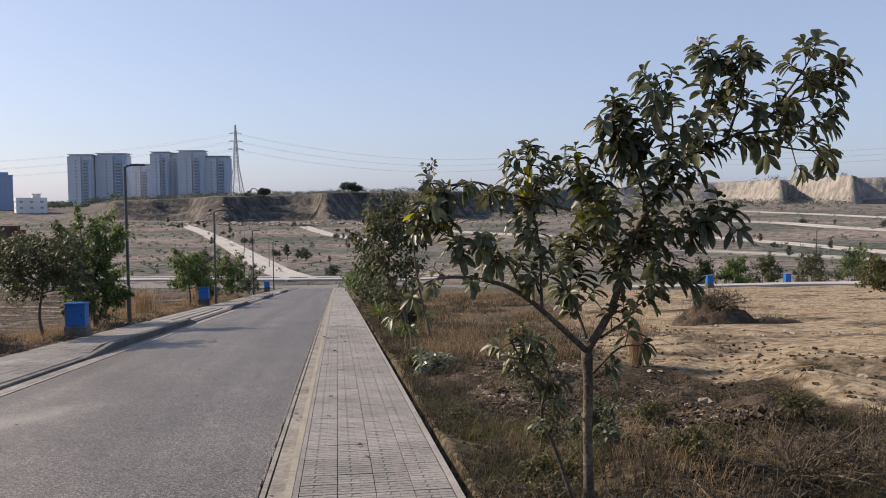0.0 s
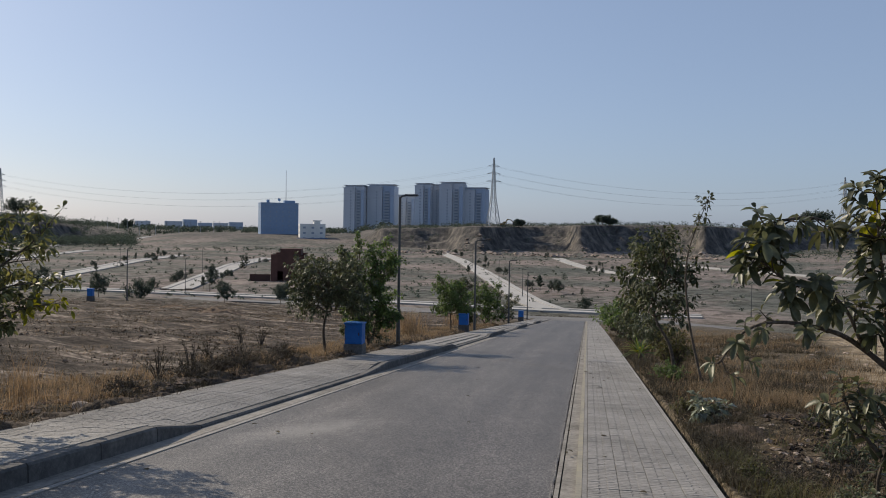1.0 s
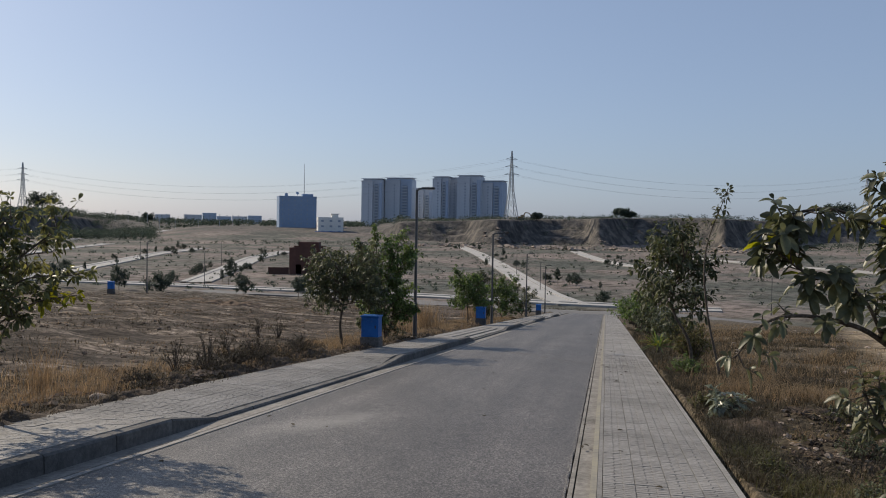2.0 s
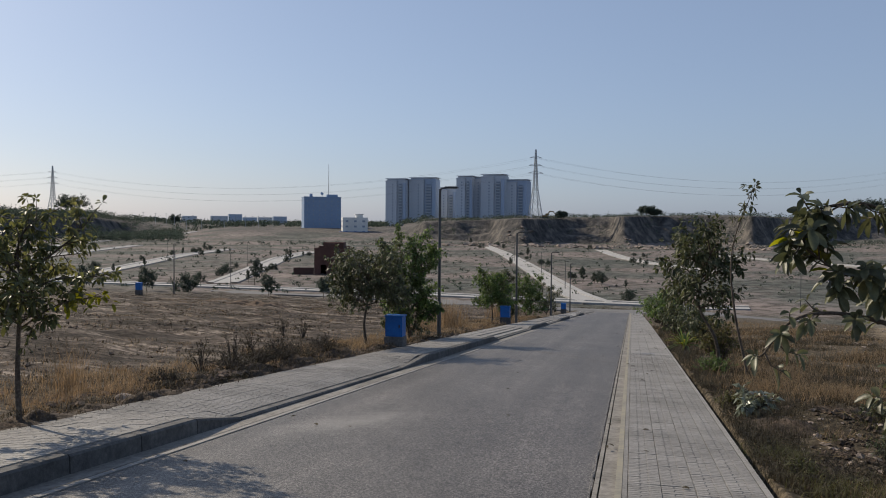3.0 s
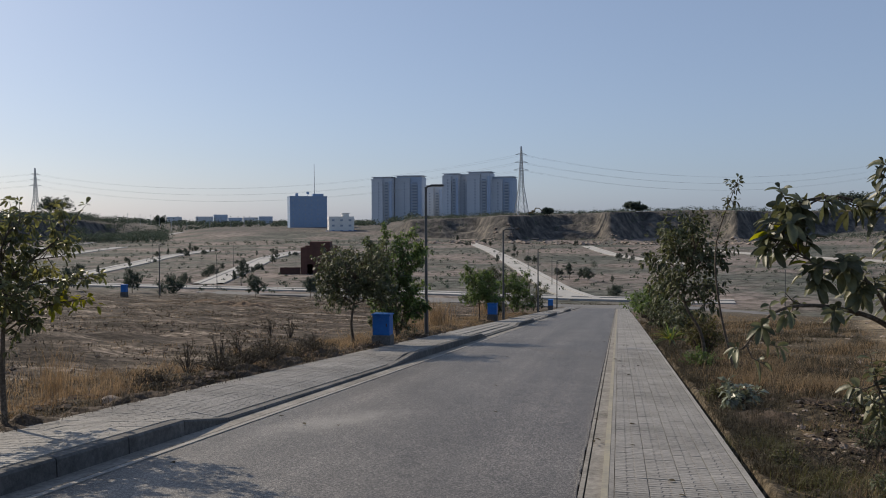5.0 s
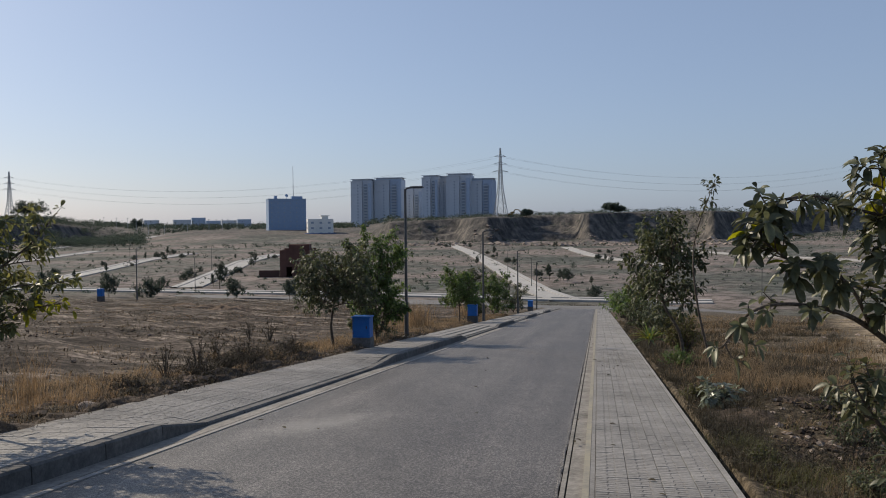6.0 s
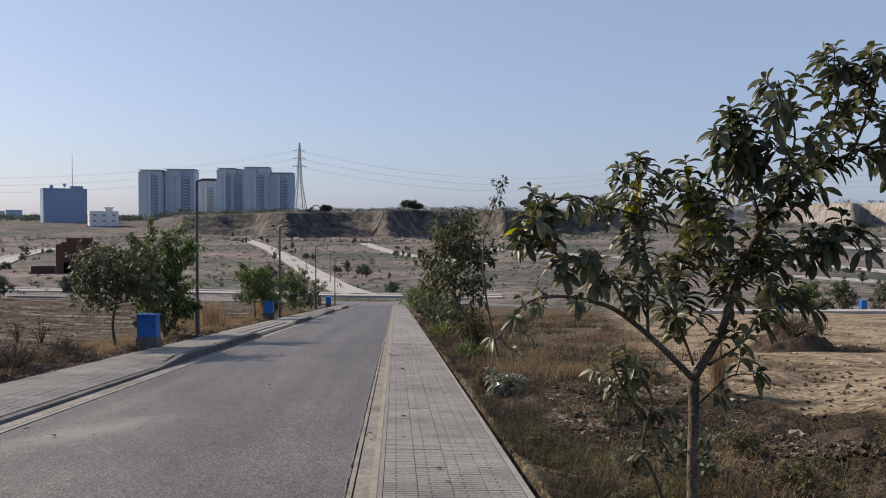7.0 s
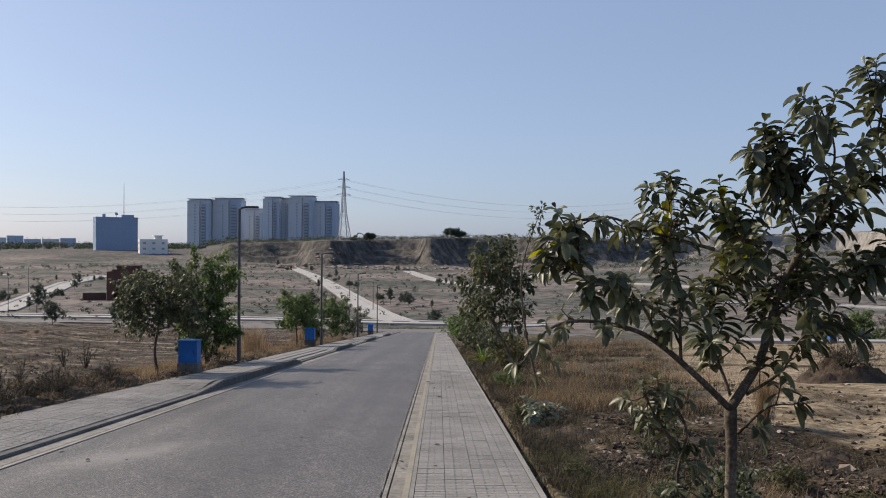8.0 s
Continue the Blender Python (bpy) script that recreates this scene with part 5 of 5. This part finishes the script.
tufts("verge_weeds", "brown dry weeds matted beside the footpath", ragged(patchy(scatter(7000, 1.0, 8.5, 2.6, 17, 203, 1.2), 0.5, 62, 0.4)), 20, 0.27, 1.2, 0.07, STRAW_DARK, 204, 0.005)
tufts("verge_herbs", "half-green low weeds beside the footpath", ragged(patchy(scatter(3200, 0.98, 6.0, 2.8, 20, 205, 1.3), 0.5, 63, 0.4)), 16, 0.16, 0.8, 0.06, HERB, 206, 0.006)
sector = scatter(9000, 1.0, 11, 13, 48, 230, 1.25)
sector = sector[sector[:, 0] < 0.9 + 0.24 * sector[:, 1] + 0.7 * waves(sector[:, 0], sector[:, 1], 1.6, 78)]
tufts("field_brush", "dense brown dry grass between footpath and sandy field", patchy(sector, 0.8, 79, 0.05), 14, 0.3, 1.1, 0.12, STRAW_DARK, 231, 0.007)
tufts("field_straw", "pale dry grass standing among the brown growth", patchy(sector[:2600], 1.1, 80, 0.25), 14, 0.42, 0.8, 0.1, STRAW, 232, 0.006)
tufts("edge_grass", "short dry grass hanging over the footpath's edging", patchy(scatter(3800, 0.95, 1.6, 2.6, 40, 207, 1.5), 0.4, 64, -0.3), 13, 0.17, 1.1, 0.05, STRAW_DARK, 208, 0.005)
tufts("field_grass", "pale dry grass thinly covering the open field", patchy(scatter(2600, 3.0, 34, 12, 60, 209, 0.9), 4.0, 64, 0.1), 9, 0.22, 1.0, 0.15, STRAW, 210, 0.009)
tufts("field_grass_tall", "taller dry grass between the path and field", patchy(scatter(800, 2.2, 8, 17, 60, 211), 2.2, 65, -0.1), 14, 0.42, 0.7, 0.14, STRAW, 212, 0.008)
tufts("field_weeds", "brown weeds between the path and field", np.vstack([patchy(scatter(2200, 1.0, 2.8, 8, 50, 224, 1.25), 1.2, 70, 0.0), patchy(scatter(1500, 2.2, 4.4, 13.5, 30, 227, 1.2), 1.0, 76, -0.35), patchy(scatter(1600, 2.8, 8, 18, 50, 226), 1.2, 70, 0.2)]), 14, 0.26, 1.1, 0.16, STRAW_DARK, 225, 0.008)
tufts("left_verge_grass", "golden dry grass along the raised footpath", patchy(scatter(4600, -8.9, -6.45, 4, 60, 213, 1.4), 0.8, 66, -0.25), 15, 0.24, 0.9, 0.10, STRAW, 214, 0.006)
tufts("left_verge_weeds", "dark brown weeds along the raised footpath", patchy(scatter(4400, -8.6, -6.25, 4, 60, 215, 1.4), 0.9, 67, -0.4), 13, 0.16, 1.4, 0.10, STRAW_DARK, 216, 0.005)
tufts("left_field_weeds", "low brown weeds in rough rows over the field", patchy(scatter(20000, -44, -8, 6, 92, 217, 1.2), 1.5, 68, -0.3), 9, 0.17, 1.7, 0.16, STRAW_DARK, 218, 0.011)
tufts("left_field_grass", "thin pale grass over the ploughed field", patchy(scatter(11000, -36, -8, 6, 90, 219, 1.3), 1.2, 69, 0.05), 9, 0.15, 1.6, 0.12, STRAW, 220, 0.007)
tufts("slope_foot_grass", "dry grass on the bank below the street's end", scatter(700, -26, 10, 109.5, 117, 221), 10, 0.5, 0.8, 0.3, STRAW_DARK, 222, 0.03)


def twigs(name, label, centres, mat, seed, lo=0.15, hi=0.5):
    """Fallen twigs and stalks lying crosswise, as one body."""
    r = np.random.RandomState(seed)
    s = Shape()
    for x, y in centres:
        a, ln, c = r.uniform(0, 6.28), r.uniform(lo, hi), r.normal() * 0.12
        pts = []
        for u in (-0.5, 0.0, 0.5):
            px, py = x + ln * u * math.cos(a) - c * ln * (0.25 - u * u) * math.sin(a), y + ln * u * math.sin(a) + c * ln * (0.25 - u * u) * math.cos(a)
            pts.append((px, py, stand(px, py) + r.uniform(0.005, 0.06)))
        w = r.uniform(0.0025, 0.006)
        s.tube(pts, [w, w * 0.9, w * 0.5], 4, False)
    return tagged(part(name, s, mat), label, "litter", kind="stuff")


twigs("pale_twigs", "pale dry stalks strewn over the litter beside the footpath", scatter(420, 1.05, 6.5, 4, 15, 351, 1.2), STRAW, 352)
twigs("dark_twigs", "dark broken twigs strewn beside the footpath", scatter(420, 1.05, 6.5, 4, 15, 353, 1.2), BARK, 354)
twigs("left_twigs", "brown broken twigs heaped along the raised footpath", scatter(500, -7.6, -6.35, 6, 30, 355, 1.2), BARK, 356)


def sheaf(name, label, x, y, tall, n, spread, mat, seed, lean=0.45, width=0.008):
    r = np.random.RandomState(seed)
    at = np.column_stack([r.normal(size=(n, 2)) * spread, np.zeros(n)])
    t = tagged(part(name, grass_mesh(name, at, tall * r.uniform(0.5, 1.05, n), lean, np.full(n, width), mat, seed), mat), label, "grass clump", kind="stuff")
    t.location = (x, y, stand(x, y) - 0.02)
    return t


sheaf("tall_grass_clump", "tall pale dry grass clump beside the young roadside tree", -7.55, 9.6, 1.0, 170, 0.13, STRAW, 231, 0.4, 0.006)
sheaf("tall_grass_clump", "tall pale dry grass clump behind the footpath", -7.3, 10.4, 0.55, 110, 0.25, STRAW, 232, 0.6, 0.006)
sheaf("straw_sheaf", "upright bundle of pale straw on the field", 4.65, 12.1, 1.25, 300, 0.045, STRAW, 233, 0.42, 0.007)
sheaf("tall_grass_clump", "big golden grass clump between the roadside trees", -8.2, 35.0, 1.5, 420, 0.38, STRAW, 234, 0.35, 0.014)
sheaf("tall_grass_clump", "golden grass clump behind the roadside trees", -8.4, 52.0, 1.6, 360, 0.45, STRAW, 235, 0.35, 0.018)
sheaf("tall_grass_clump", "golden grass clump behind the footpath", -7.9, 30.5, 0.8, 260, 0.5, STRAW, 236, 0.5, 0.01)
for k, (x, y, h) in enumerate(((-7.45, 13.9, 0.95), (-7.2, 14.6, 0.75), (-7.7, 13.2, 0.7), (-8.9, 17.5, 0.6), (-7.6, 16.4, 0.6), (-9.5, 22, 0.8), (-11, 24, 0.7))):
    bush("dry_weed", "dry brown leggy weed standing in the verge", x, y, h, 0.28, 0.035, 9, STRAW_DARK, 240 + k, category="weeds", n_leaf=4)
for k, (x, y, h, s) in enumerate(((1.3, 4.3, 0.42, 0.5), (1.8, 4.6, 0.35, 0.5), (2.4, 4.4, 0.4, 0.6), (3.3, 5.4, 0.4, 0.6), (1.35, 5.3, 0.3, 0.4), (2.9, 6.2, 0.45, 0.5), (4.4, 6.2, 0.4, 0.6), (1.6, 8.2, 0.3, 0.4), (3.9, 5.0, 0.45, 0.6))):
    bush("dry_brush", "tangled brown dry brush beside the footpath", x, y, h, s, 0.03, 24, STRAW_DARK, 260 + k, category="brush", n_leaf=4)
for k, (x, y, h, sp, m) in enumerate(((1.3, 4.5, 0.42, 0.2, STRAW), (1.75, 5.0, 0.45, 0.26, STRAW_DARK), (1.3, 5.7, 0.34, 0.2, HERB), (2.3, 4.7, 0.4, 0.25, STRAW), (3.0, 5.1, 0.42, 0.28, STRAW_DARK), (2.1, 6.2, 0.32, 0.24, HERB), (1.5, 7.5, 0.34, 0.24, HERB), (3.7, 6.0, 0.4, 0.28, STRAW),
                                      (1.25, 9.2, 0.3, 0.2, HERB), (1.35, 6.6, 0.3, 0.2, STRAW_DARK), (2.7, 7.3, 0.34, 0.25, STRAW), (4.3, 5.2, 0.4, 0.3, STRAW), (2.6, 13.4, 0.5, 0.28, STRAW), (2.1, 15.5, 0.55, 0.28, STRAW), (3.3, 15.0, 0.5, 0.3, STRAW), (2.9, 17.5, 0.6, 0.3, STRAW))):
    sheaf("low_grass_clump", "low tangled clump of fine dry grass beside the footpath", x, y, h, 420, sp, m, 400 + k, 1.15, 0.005)
for k, (x, y, h, sp, m) in enumerate(((1.25, 8.3, 0.28, 0.22, HERB), (2.4, 9.4, 0.34, 0.26, LEAF_ROAD), (1.9, 7.2, 0.3, 0.22, LEAF_ROAD), (3.2, 8.0, 0.32, 0.25, HERB), (1.3, 5.2, 0.26, 0.2, HERB), (2.6, 5.6, 0.3, 0.24, HERB), (3.6, 7.3, 0.3, 0.22, HERB), (2.9, 11.4, 0.36, 0.3, LEAF_ROAD), (1.2, 12.6, 0.3, 0.24, HERB), (4.6, 7.6, 0.34, 0.26, HERB))):
    bush("leafy_weed", "low leafy weed growing out of the dark litter", x, y, h, sp, 0.045, 16, m, 430 + 2 * k, category="weeds", n_leaf=5)
stalk = thing("dry_stalk", "single long bent dry stalk leaning over the field", "dry stalk", (3.35, 6.5, stand(3.35, 6.5)))
line = curve([(0, 0, -0.02), (0.25, 0.05, 0.28), (0.6, 0.1, 0.62), (1.0, 0.12, 0.92)])
part("stem", Shape().tube(line, [0.008 - 0.0003 * i for i in range(len(line))], 5), STRAW_DARK, stalk)
tip = Foliage(290)
for i in range(12, len(line)):
    tip.whorl(line[i], (1, 0, 0.5), 2, 0.03)
tagged(part("leaflets", tip.mesh("leaflets", STRAW_DARK, False), STRAW_DARK, stalk), kind="stuff")


def lumps(name, label, centres, lo, hi, mat, seed, flat=0.6, category="clods"):
    """Clods or stones: rough eight-sided lumps, each turned and sized by chance."""
    r = np.random.RandomState(seed)
    n = len(centres)
    s = lo + (hi - lo) * r.uniform(0, 1, n) ** 2.5
    oct_v = np.array([(1, 0, 0), (0, 1, 0), (-1, 0, 0), (0, -1, 0), (0.7, 0.7, 0.55), (-0.7, 0.7, 0.6), (-0.7, -0.7, 0.5), (0.7, -0.7, 0.6), (0.1, 0.1, 1), (0, 0, -0.6)])
    faces = [(0, 4, 8), (4, 1, 8), (1, 5, 8), (5, 2, 8), (2, 6, 8), (6, 3, 8), (3, 7, 8), (7, 0, 8), (0, 9, 4), (4, 9, 1), (1, 9, 5), (5, 9, 2), (2, 9, 6), (6, 9, 3), (3, 9, 7), (7, 9, 0)]
    a = r.uniform(0, 6.28, n)
    v = oct_v[None] * r.uniform(0.6, 1.3, (n, 10, 3))
    x = v[..., 0] * np.cos(a)[:, None] - v[..., 1] * np.sin(a)[:, None]
    y = v[..., 0] * np.sin(a)[:, None] + v[..., 1] * np.cos(a)[:, None]
    z0 = height(centres[:, 0], centres[:, 1])
    V = np.stack([centres[:, :1] + x * s[:, None], centres[:, 1:] + y * s[:, None], z0[:, None] + v[..., 2] * s[:, None] * flat], -1)
    me = bpy.data.meshes.new(name)
    me.from_pydata(V.reshape(-1, 3).tolist(), [], [tuple(10 * i + k for k in f) for i in range(n) for f in faces])
    me.materials.append(mat)
    return tagged(part(name, me, mat), label, category, kind="stuff")


lumps("verge_clods", "dark earth clods heaped along the raised footpath", np.vstack([scatter(1500, -7.3, -6.3, 4, 45, 301, 1.3), scatter(500, -6.7, -6.3, 8, 22, 302)]), 0.02, 0.10, CLOD, 303)
lumps("field_clods", "earth clods scattered over the ploughed field", patchy(scatter(22000, -40, -7.5, 6, 95, 304, 1.2), 1.5, 68, -0.2), 0.012, 0.075, CLOD, 305, 0.7)
lumps("path_side_clods", "small clods and stones on the ground beside the footpath", scatter(3600, 1.0, 9, 3, 22, 306, 1.3), 0.008, 0.055, SOIL, 307, 0.9)
lumps("turned_earth", "dark turned clods lying in heaps beside the footpath", ragged(patchy(np.vstack([scatter(5500, 1.3, 8, 3, 15, 313), scatter(4500, 1.1, 4.4, 7.5, 14.5, 315)]), 1.0, 75, -0.2)), 0.008, 0.065, SOIL, 314, 0.9)
lumps("litter_stones", "grey stones and broken lumps lying in the dark litter", scatter(420, 1.2, 4.2, 7.5, 14.5, 316), 0.012, 0.07, STONE, 317, 0.6, "stones")
lumps("field_stones", "pale stones scattered over the sandy field", scatter(1300, 3, 26, 8, 55, 308, 1.1), 0.015, 0.11, STONE, 309, 0.6)
spoil = np.random.RandomState(310).uniform([-16, 392], [9, 432], (420, 2))
lumps("valley_rubble", "boulders and spoil heaps at the bluffs' foot", np.column_stack([spoil[:, 1] * np.sin(np.radians(spoil[:, 0])), spoil[:, 1] * np.cos(np.radians(spoil[:, 0]))]), 0.3, 2.2, STONE, 311, 0.6)
rock = thing("rock", "rounded brown rock lying at the footpath's edge", "rock", (-6.55, 9.35, stand(-6.55, 9.35)))
rock_bm = bmesh.new()
bmesh.ops.create_icosphere(rock_bm, subdivisions=3, radius=0.12)
for v in rock_bm.verts:
    v.co = Vector((v.co.x * 1.3, v.co.y * 0.9, v.co.z * 0.75 + 0.03)) * (1 + 0.22 * noise.noise(v.co * 9))
rock_me = bpy.data.meshes.new("stone")
rock_bm.to_mesh(rock_me)
rock_me.materials.append(STONE)
part("stone", rock_me, STONE, rock)


def heap(name, label, x, y, w, d, h, seed, soil=CLOD, z=None):
    """A heap of spoil overgrown with dry grass."""
    t = thing(name, label, "earth heap", (x, y, (stand(x, y) if z is None else z) - 0.08))
    s, n = Shape(), 26
    v = []
    for i in range(n + 1):
        for j in range(n + 1):
            a, b = 2 * i / n - 1, 2 * j / n - 1
            e = max(0.0, 1 - a * a - b * b)
            z = h * e ** 0.8 * (0.75 + 0.5 * noise.noise(Vector((a * 2.2 + seed, b * 2.2, 0)))) + 0.3 * h * e * noise.noise(Vector((a * 7, b * 7, seed))) + 0.16 * h * e * noise.noise(Vector((a * 19, b * 19, seed)))
            v.append((a * w, b * d, z - 0.05))
    s.add(v, [(i * (n + 1) + j, (i + 1) * (n + 1) + j, (i + 1) * (n + 1) + j + 1, i * (n + 1) + j + 1) for i in range(n) for j in range(n)])
    part("soil", s, soil, t, "", True)
    r = np.random.RandomState(seed)
    k = int(420 * min(1.0, 0.12 + w * d / 0.9))
    q = r.uniform(-0.8, 0.8, (k, 2))
    e = np.maximum(0, 1 - (q ** 2).sum(1))
    at = np.column_stack([q[:, 0] * w, q[:, 1] * d, h * e ** 0.8 * 0.8])
    tagged(part("grass_cover", grass_mesh("grass_cover", at, min(0.3, 0.07 + 0.32 * h) * r.uniform(0.4, 1.2, k), 1.3, np.full(k, 0.006), STRAW_DARK, seed), STRAW_DARK, t), kind="stuff")


heap("earth_heap", "dark earth heap overgrown with dry grass on the field", 10.6, 21.6, 1.3, 0.9, 0.8, 1, SOIL)
heap("earth_heap", "low trailing end of the overgrown earth heap", 12.0, 21.4, 1.3, 0.7, 0.32, 2, SOIL)
heap("earth_heap", "low heap of brown earth behind the young tree", 2.9, 8.8, 0.9, 0.6, 0.2, 3, SOIL)
heap("earth_heap", "low heap of brown litter behind the footpath", 1.9, 11.2, 0.8, 0.7, 0.16, 4, SOIL)
heap("earth_heap", "dark heap of brush and soil near the footpath", 4.5, 6.9, 0.8, 0.45, 0.2, 5, SOIL)
for k, (x, y, w, h) in enumerate(((3.4, 10.6, 0.9, 0.2), (4.4, 9.9, 0.8, 0.22), (5.2, 9.0, 0.8, 0.2), (3.6, 8.6, 0.8, 0.18), (2.5, 12.6, 0.8, 0.22), (5.9, 7.6, 0.8, 0.26))):
    heap("earth_heap", "low bump of turned brown earth on the rough ground", x, y, w, 0.5, h, 40 + k, SOIL)
for k, (x, y, w, d, h) in enumerate(((-6.55, 9.6, 0.28, 0.7, 0.16), (-6.6, 11.0, 0.32, 0.9, 0.2), (-6.65, 12.8, 0.36, 1.1, 0.26), (-6.7, 14.7, 0.4, 1.2, 0.3), (-6.7, 17.0, 0.36, 1.3, 0.24))):
    heap("earth_heap", "dark earth and dry roots heaped along the raised footpath", x, y, w, d, h, 60 + k, SOIL)
for k, (x, y, h, s) in enumerate(((-6.7, 12.4, 0.4, 0.4), (-6.75, 13.4, 0.5, 0.5), (-6.8, 14.5, 0.55, 0.5), (-6.8, 15.7, 0.5, 0.5), (-6.8, 17.0, 0.45, 0.5), (-6.7, 10.6, 0.28, 0.4))):
    bush("dry_brush", "tangled brown dry brush along the raised footpath", x, y, h, s, 0.035, 26, STRAW_DARK, 280 + k, category="brush", n_leaf=4)
rnd = np.random.RandomState(92)
for k in range(22):
    y = 5.2 + 1.05 * k
    heap("earth_spill", "dry earth spilling over the raised footpath's outer edge", -6.3 + rnd.uniform(-0.04, 0.05), y, rnd.uniform(0.2, 0.36), rnd.uniform(0.5, 0.9), rnd.uniform(0.1, 0.2), 90 + k, SOIL, lay(y) + 0.12)
bush("dry_brush", "tangled dry brush growing over the earth heap", 10.6, 21.5, 0.55, 0.95, 0.04, 60, STRAW_DARK, 298, z=stand(10.6, 21.5) + 0.42, category="brush", n_leaf=4)
for k in range(7):
    heap("earth_heap", "low earth bank in the ploughed field", -14 - 4.3 * k, 52 + 6 * math.sin(k * 2.1), 1.8, 0.7, 0.5, 10 + k)

# fallen leaves and scraps
r = np.random.RandomState(320)
n = 60
lx, ly = np.r_[r.uniform(-4.3, -0.7, 18), r.uniform(-0.58, -0.42, 16), r.uniform(-0.3, 0.8, 26)], r.uniform(3, 40, n)
at = np.column_stack([lx, ly, lay(ly) + np.where(lx < -0.6, 0.0, 0.014)])
a = r.uniform(0, 6.28, n)
me = leaf_mesh("fallen_leaf_litter", at, np.column_stack([np.cos(a), np.sin(a), 0.1 + 0 * a]), np.tile([0.02, 0.01, 1.0], (n, 1)), r.uniform(0.04, 0.10, n), r.uniform(0.02, 0.05, n), STRAW_DARK, droop=0.1)
tagged(part("fallen_leaf_litter", me, STRAW_DARK), "dry fallen leaves scattered over street and footpath", "leaf litter", kind="stuff")
# seam across the asphalt
s = Shape()
for i in range(20):
    x0, x1 = -4.4 + i * 0.19, -4.4 + (i + 1) * 0.19
    ya, yb = 24.6 - (x0 + 4.4) * 1.3, 24.6 - (x1 + 4.4) * 1.3
    za, zb = lay(ya) + 0.001, lay(yb) + 0.001
    s.add([(x0, ya, za), (x1, yb, zb), (x1, yb + 0.05, zb - 0.004), (x0, ya + 0.05, za - 0.004)], [(0, 1, 2, 3)])
tagged(part("asphalt_seam", s, JOINT), "thin dark seam crossing the asphalt", "road seam", kind="structure")


# ---- paving tiles ----
def tile_mesh():
    """A square tile cast in four ribs, each cut by a slanting joint, so that the cuts zigzag down its middle."""
    s = Shape()
    w, e, g, up = 0.1485, 0.1465, 0.003, 0.006
    s.add([(-w, -w, -0.02), (w, -w, -0.02), (w, w, -0.02), (-w, w, -0.02), (-w, -w, 0), (w, -w, 0), (w, w, 0), (-w, w, 0)],
          [(4, 5, 6, 7), (0, 1, 5, 4), (1, 2, 6, 5), (2, 3, 7, 6), (3, 0, 4, 7)])
    for k in range(4):
        y0, y1 = -e + k * 0.07325 + g, -e + (k + 1) * 0.07325 - g
        a, b = (-0.045, -0.03) if k % 2 else (0.045, 0.03)
        for ring in ([(-e, y0), (a - g, y0), (b - g, y1), (-e, y1)], [(a + g, y0), (e, y0), (e, y1), (b + g, y1)]):
            cx, cy = sum(x for x, _ in ring) / 4, sum(y for _, y in ring) / 4
            top = [(x + (0.002 if x < cx else -0.002), y + (0.002 if y < cy else -0.002), up) for x, y in ring]
            s.add([(x, y, 0.0) for x, y in ring] + top, [(4, 5, 6, 7)] + [(i, (i + 1) % 4, 4 + (i + 1) % 4, 4 + i) for i in range(4)])
    return s.mesh("paving_tile", TILE)


TILE_MESH = tile_mesh()
r = np.random.RandomState(330)


def pave(bed, x0, pitch, lift, near0, near_rows, y_min, y_max):
    """Four tiles a row; the nearer rows are pieces of their own."""
    k = pitch / 0.3
    for i in range(near_rows):
        y = near0 + pitch * (i + 0.5)
        for j in range(4):
            u = (j + 0.5) / 4
            slope = math.degrees(math.atan((lay(y + 0.15) + lift(y + 0.15, u) - lay(y - 0.15) - lift(y - 0.15, u)) / 0.3))
            across = -math.degrees(math.atan((lift(y, u + 0.125) - lift(y, u - 0.125)) / pitch))
            ob = part("paving_tile", TILE_MESH, TILE, bed)
            ob.matrix_basis = pose(x0 + pitch * (j + 0.5), y, lay(y) + lift(y, u) + r.uniform(-0.0015, 0.0015), slope + r.normal() * 0.25, across + r.normal() * 0.25, r.normal() * 0.3) @ Matrix.Diagonal((k, k, 1, 1))
    s = Shape()
    rows = [near0 - pitch * (n + 1) for n in range(int((near0 - y_min) / pitch))] + [near0 + pitch * (near_rows + n) for n in range(int((y_max - near0) / pitch) - near_rows)]
    for y in rows:
        for j in range(4):
            y1 = y + pitch - 0.008
            za, zb = lay(y) + lift(y, (j + 0.5) / 4), lay(y1) + lift(y1, (j + 0.5) / 4)
            xa, xb, d = x0 + pitch * j + 0.003, x0 + pitch * (j + 1) - 0.003, r.uniform(0, 0.004)
            s.add([(xa, y, za + d), (xb, y, za + d), (xb, y1, zb + d), (xa, y1, zb + d), (xa, y, za - 0.02), (xb, y, za - 0.02), (xb, y1, zb - 0.02), (xa, y1, zb - 0.02)],
                  [(0, 1, 2, 3), (4, 5, 1, 0), (5, 6, 2, 1), (6, 7, 3, 2), (7, 4, 0, 3)])
    tagged(part("far_paving_tiles", s, TILE, bed), kind="stuff")


pave(bed_right, -0.287, 0.268, lambda y, u: 0.0, 3.4, 75, -8.7, 99)
pave(bed_left, -6.112, 0.3, walk_lift, 4.2, 75, -8.7, 99)
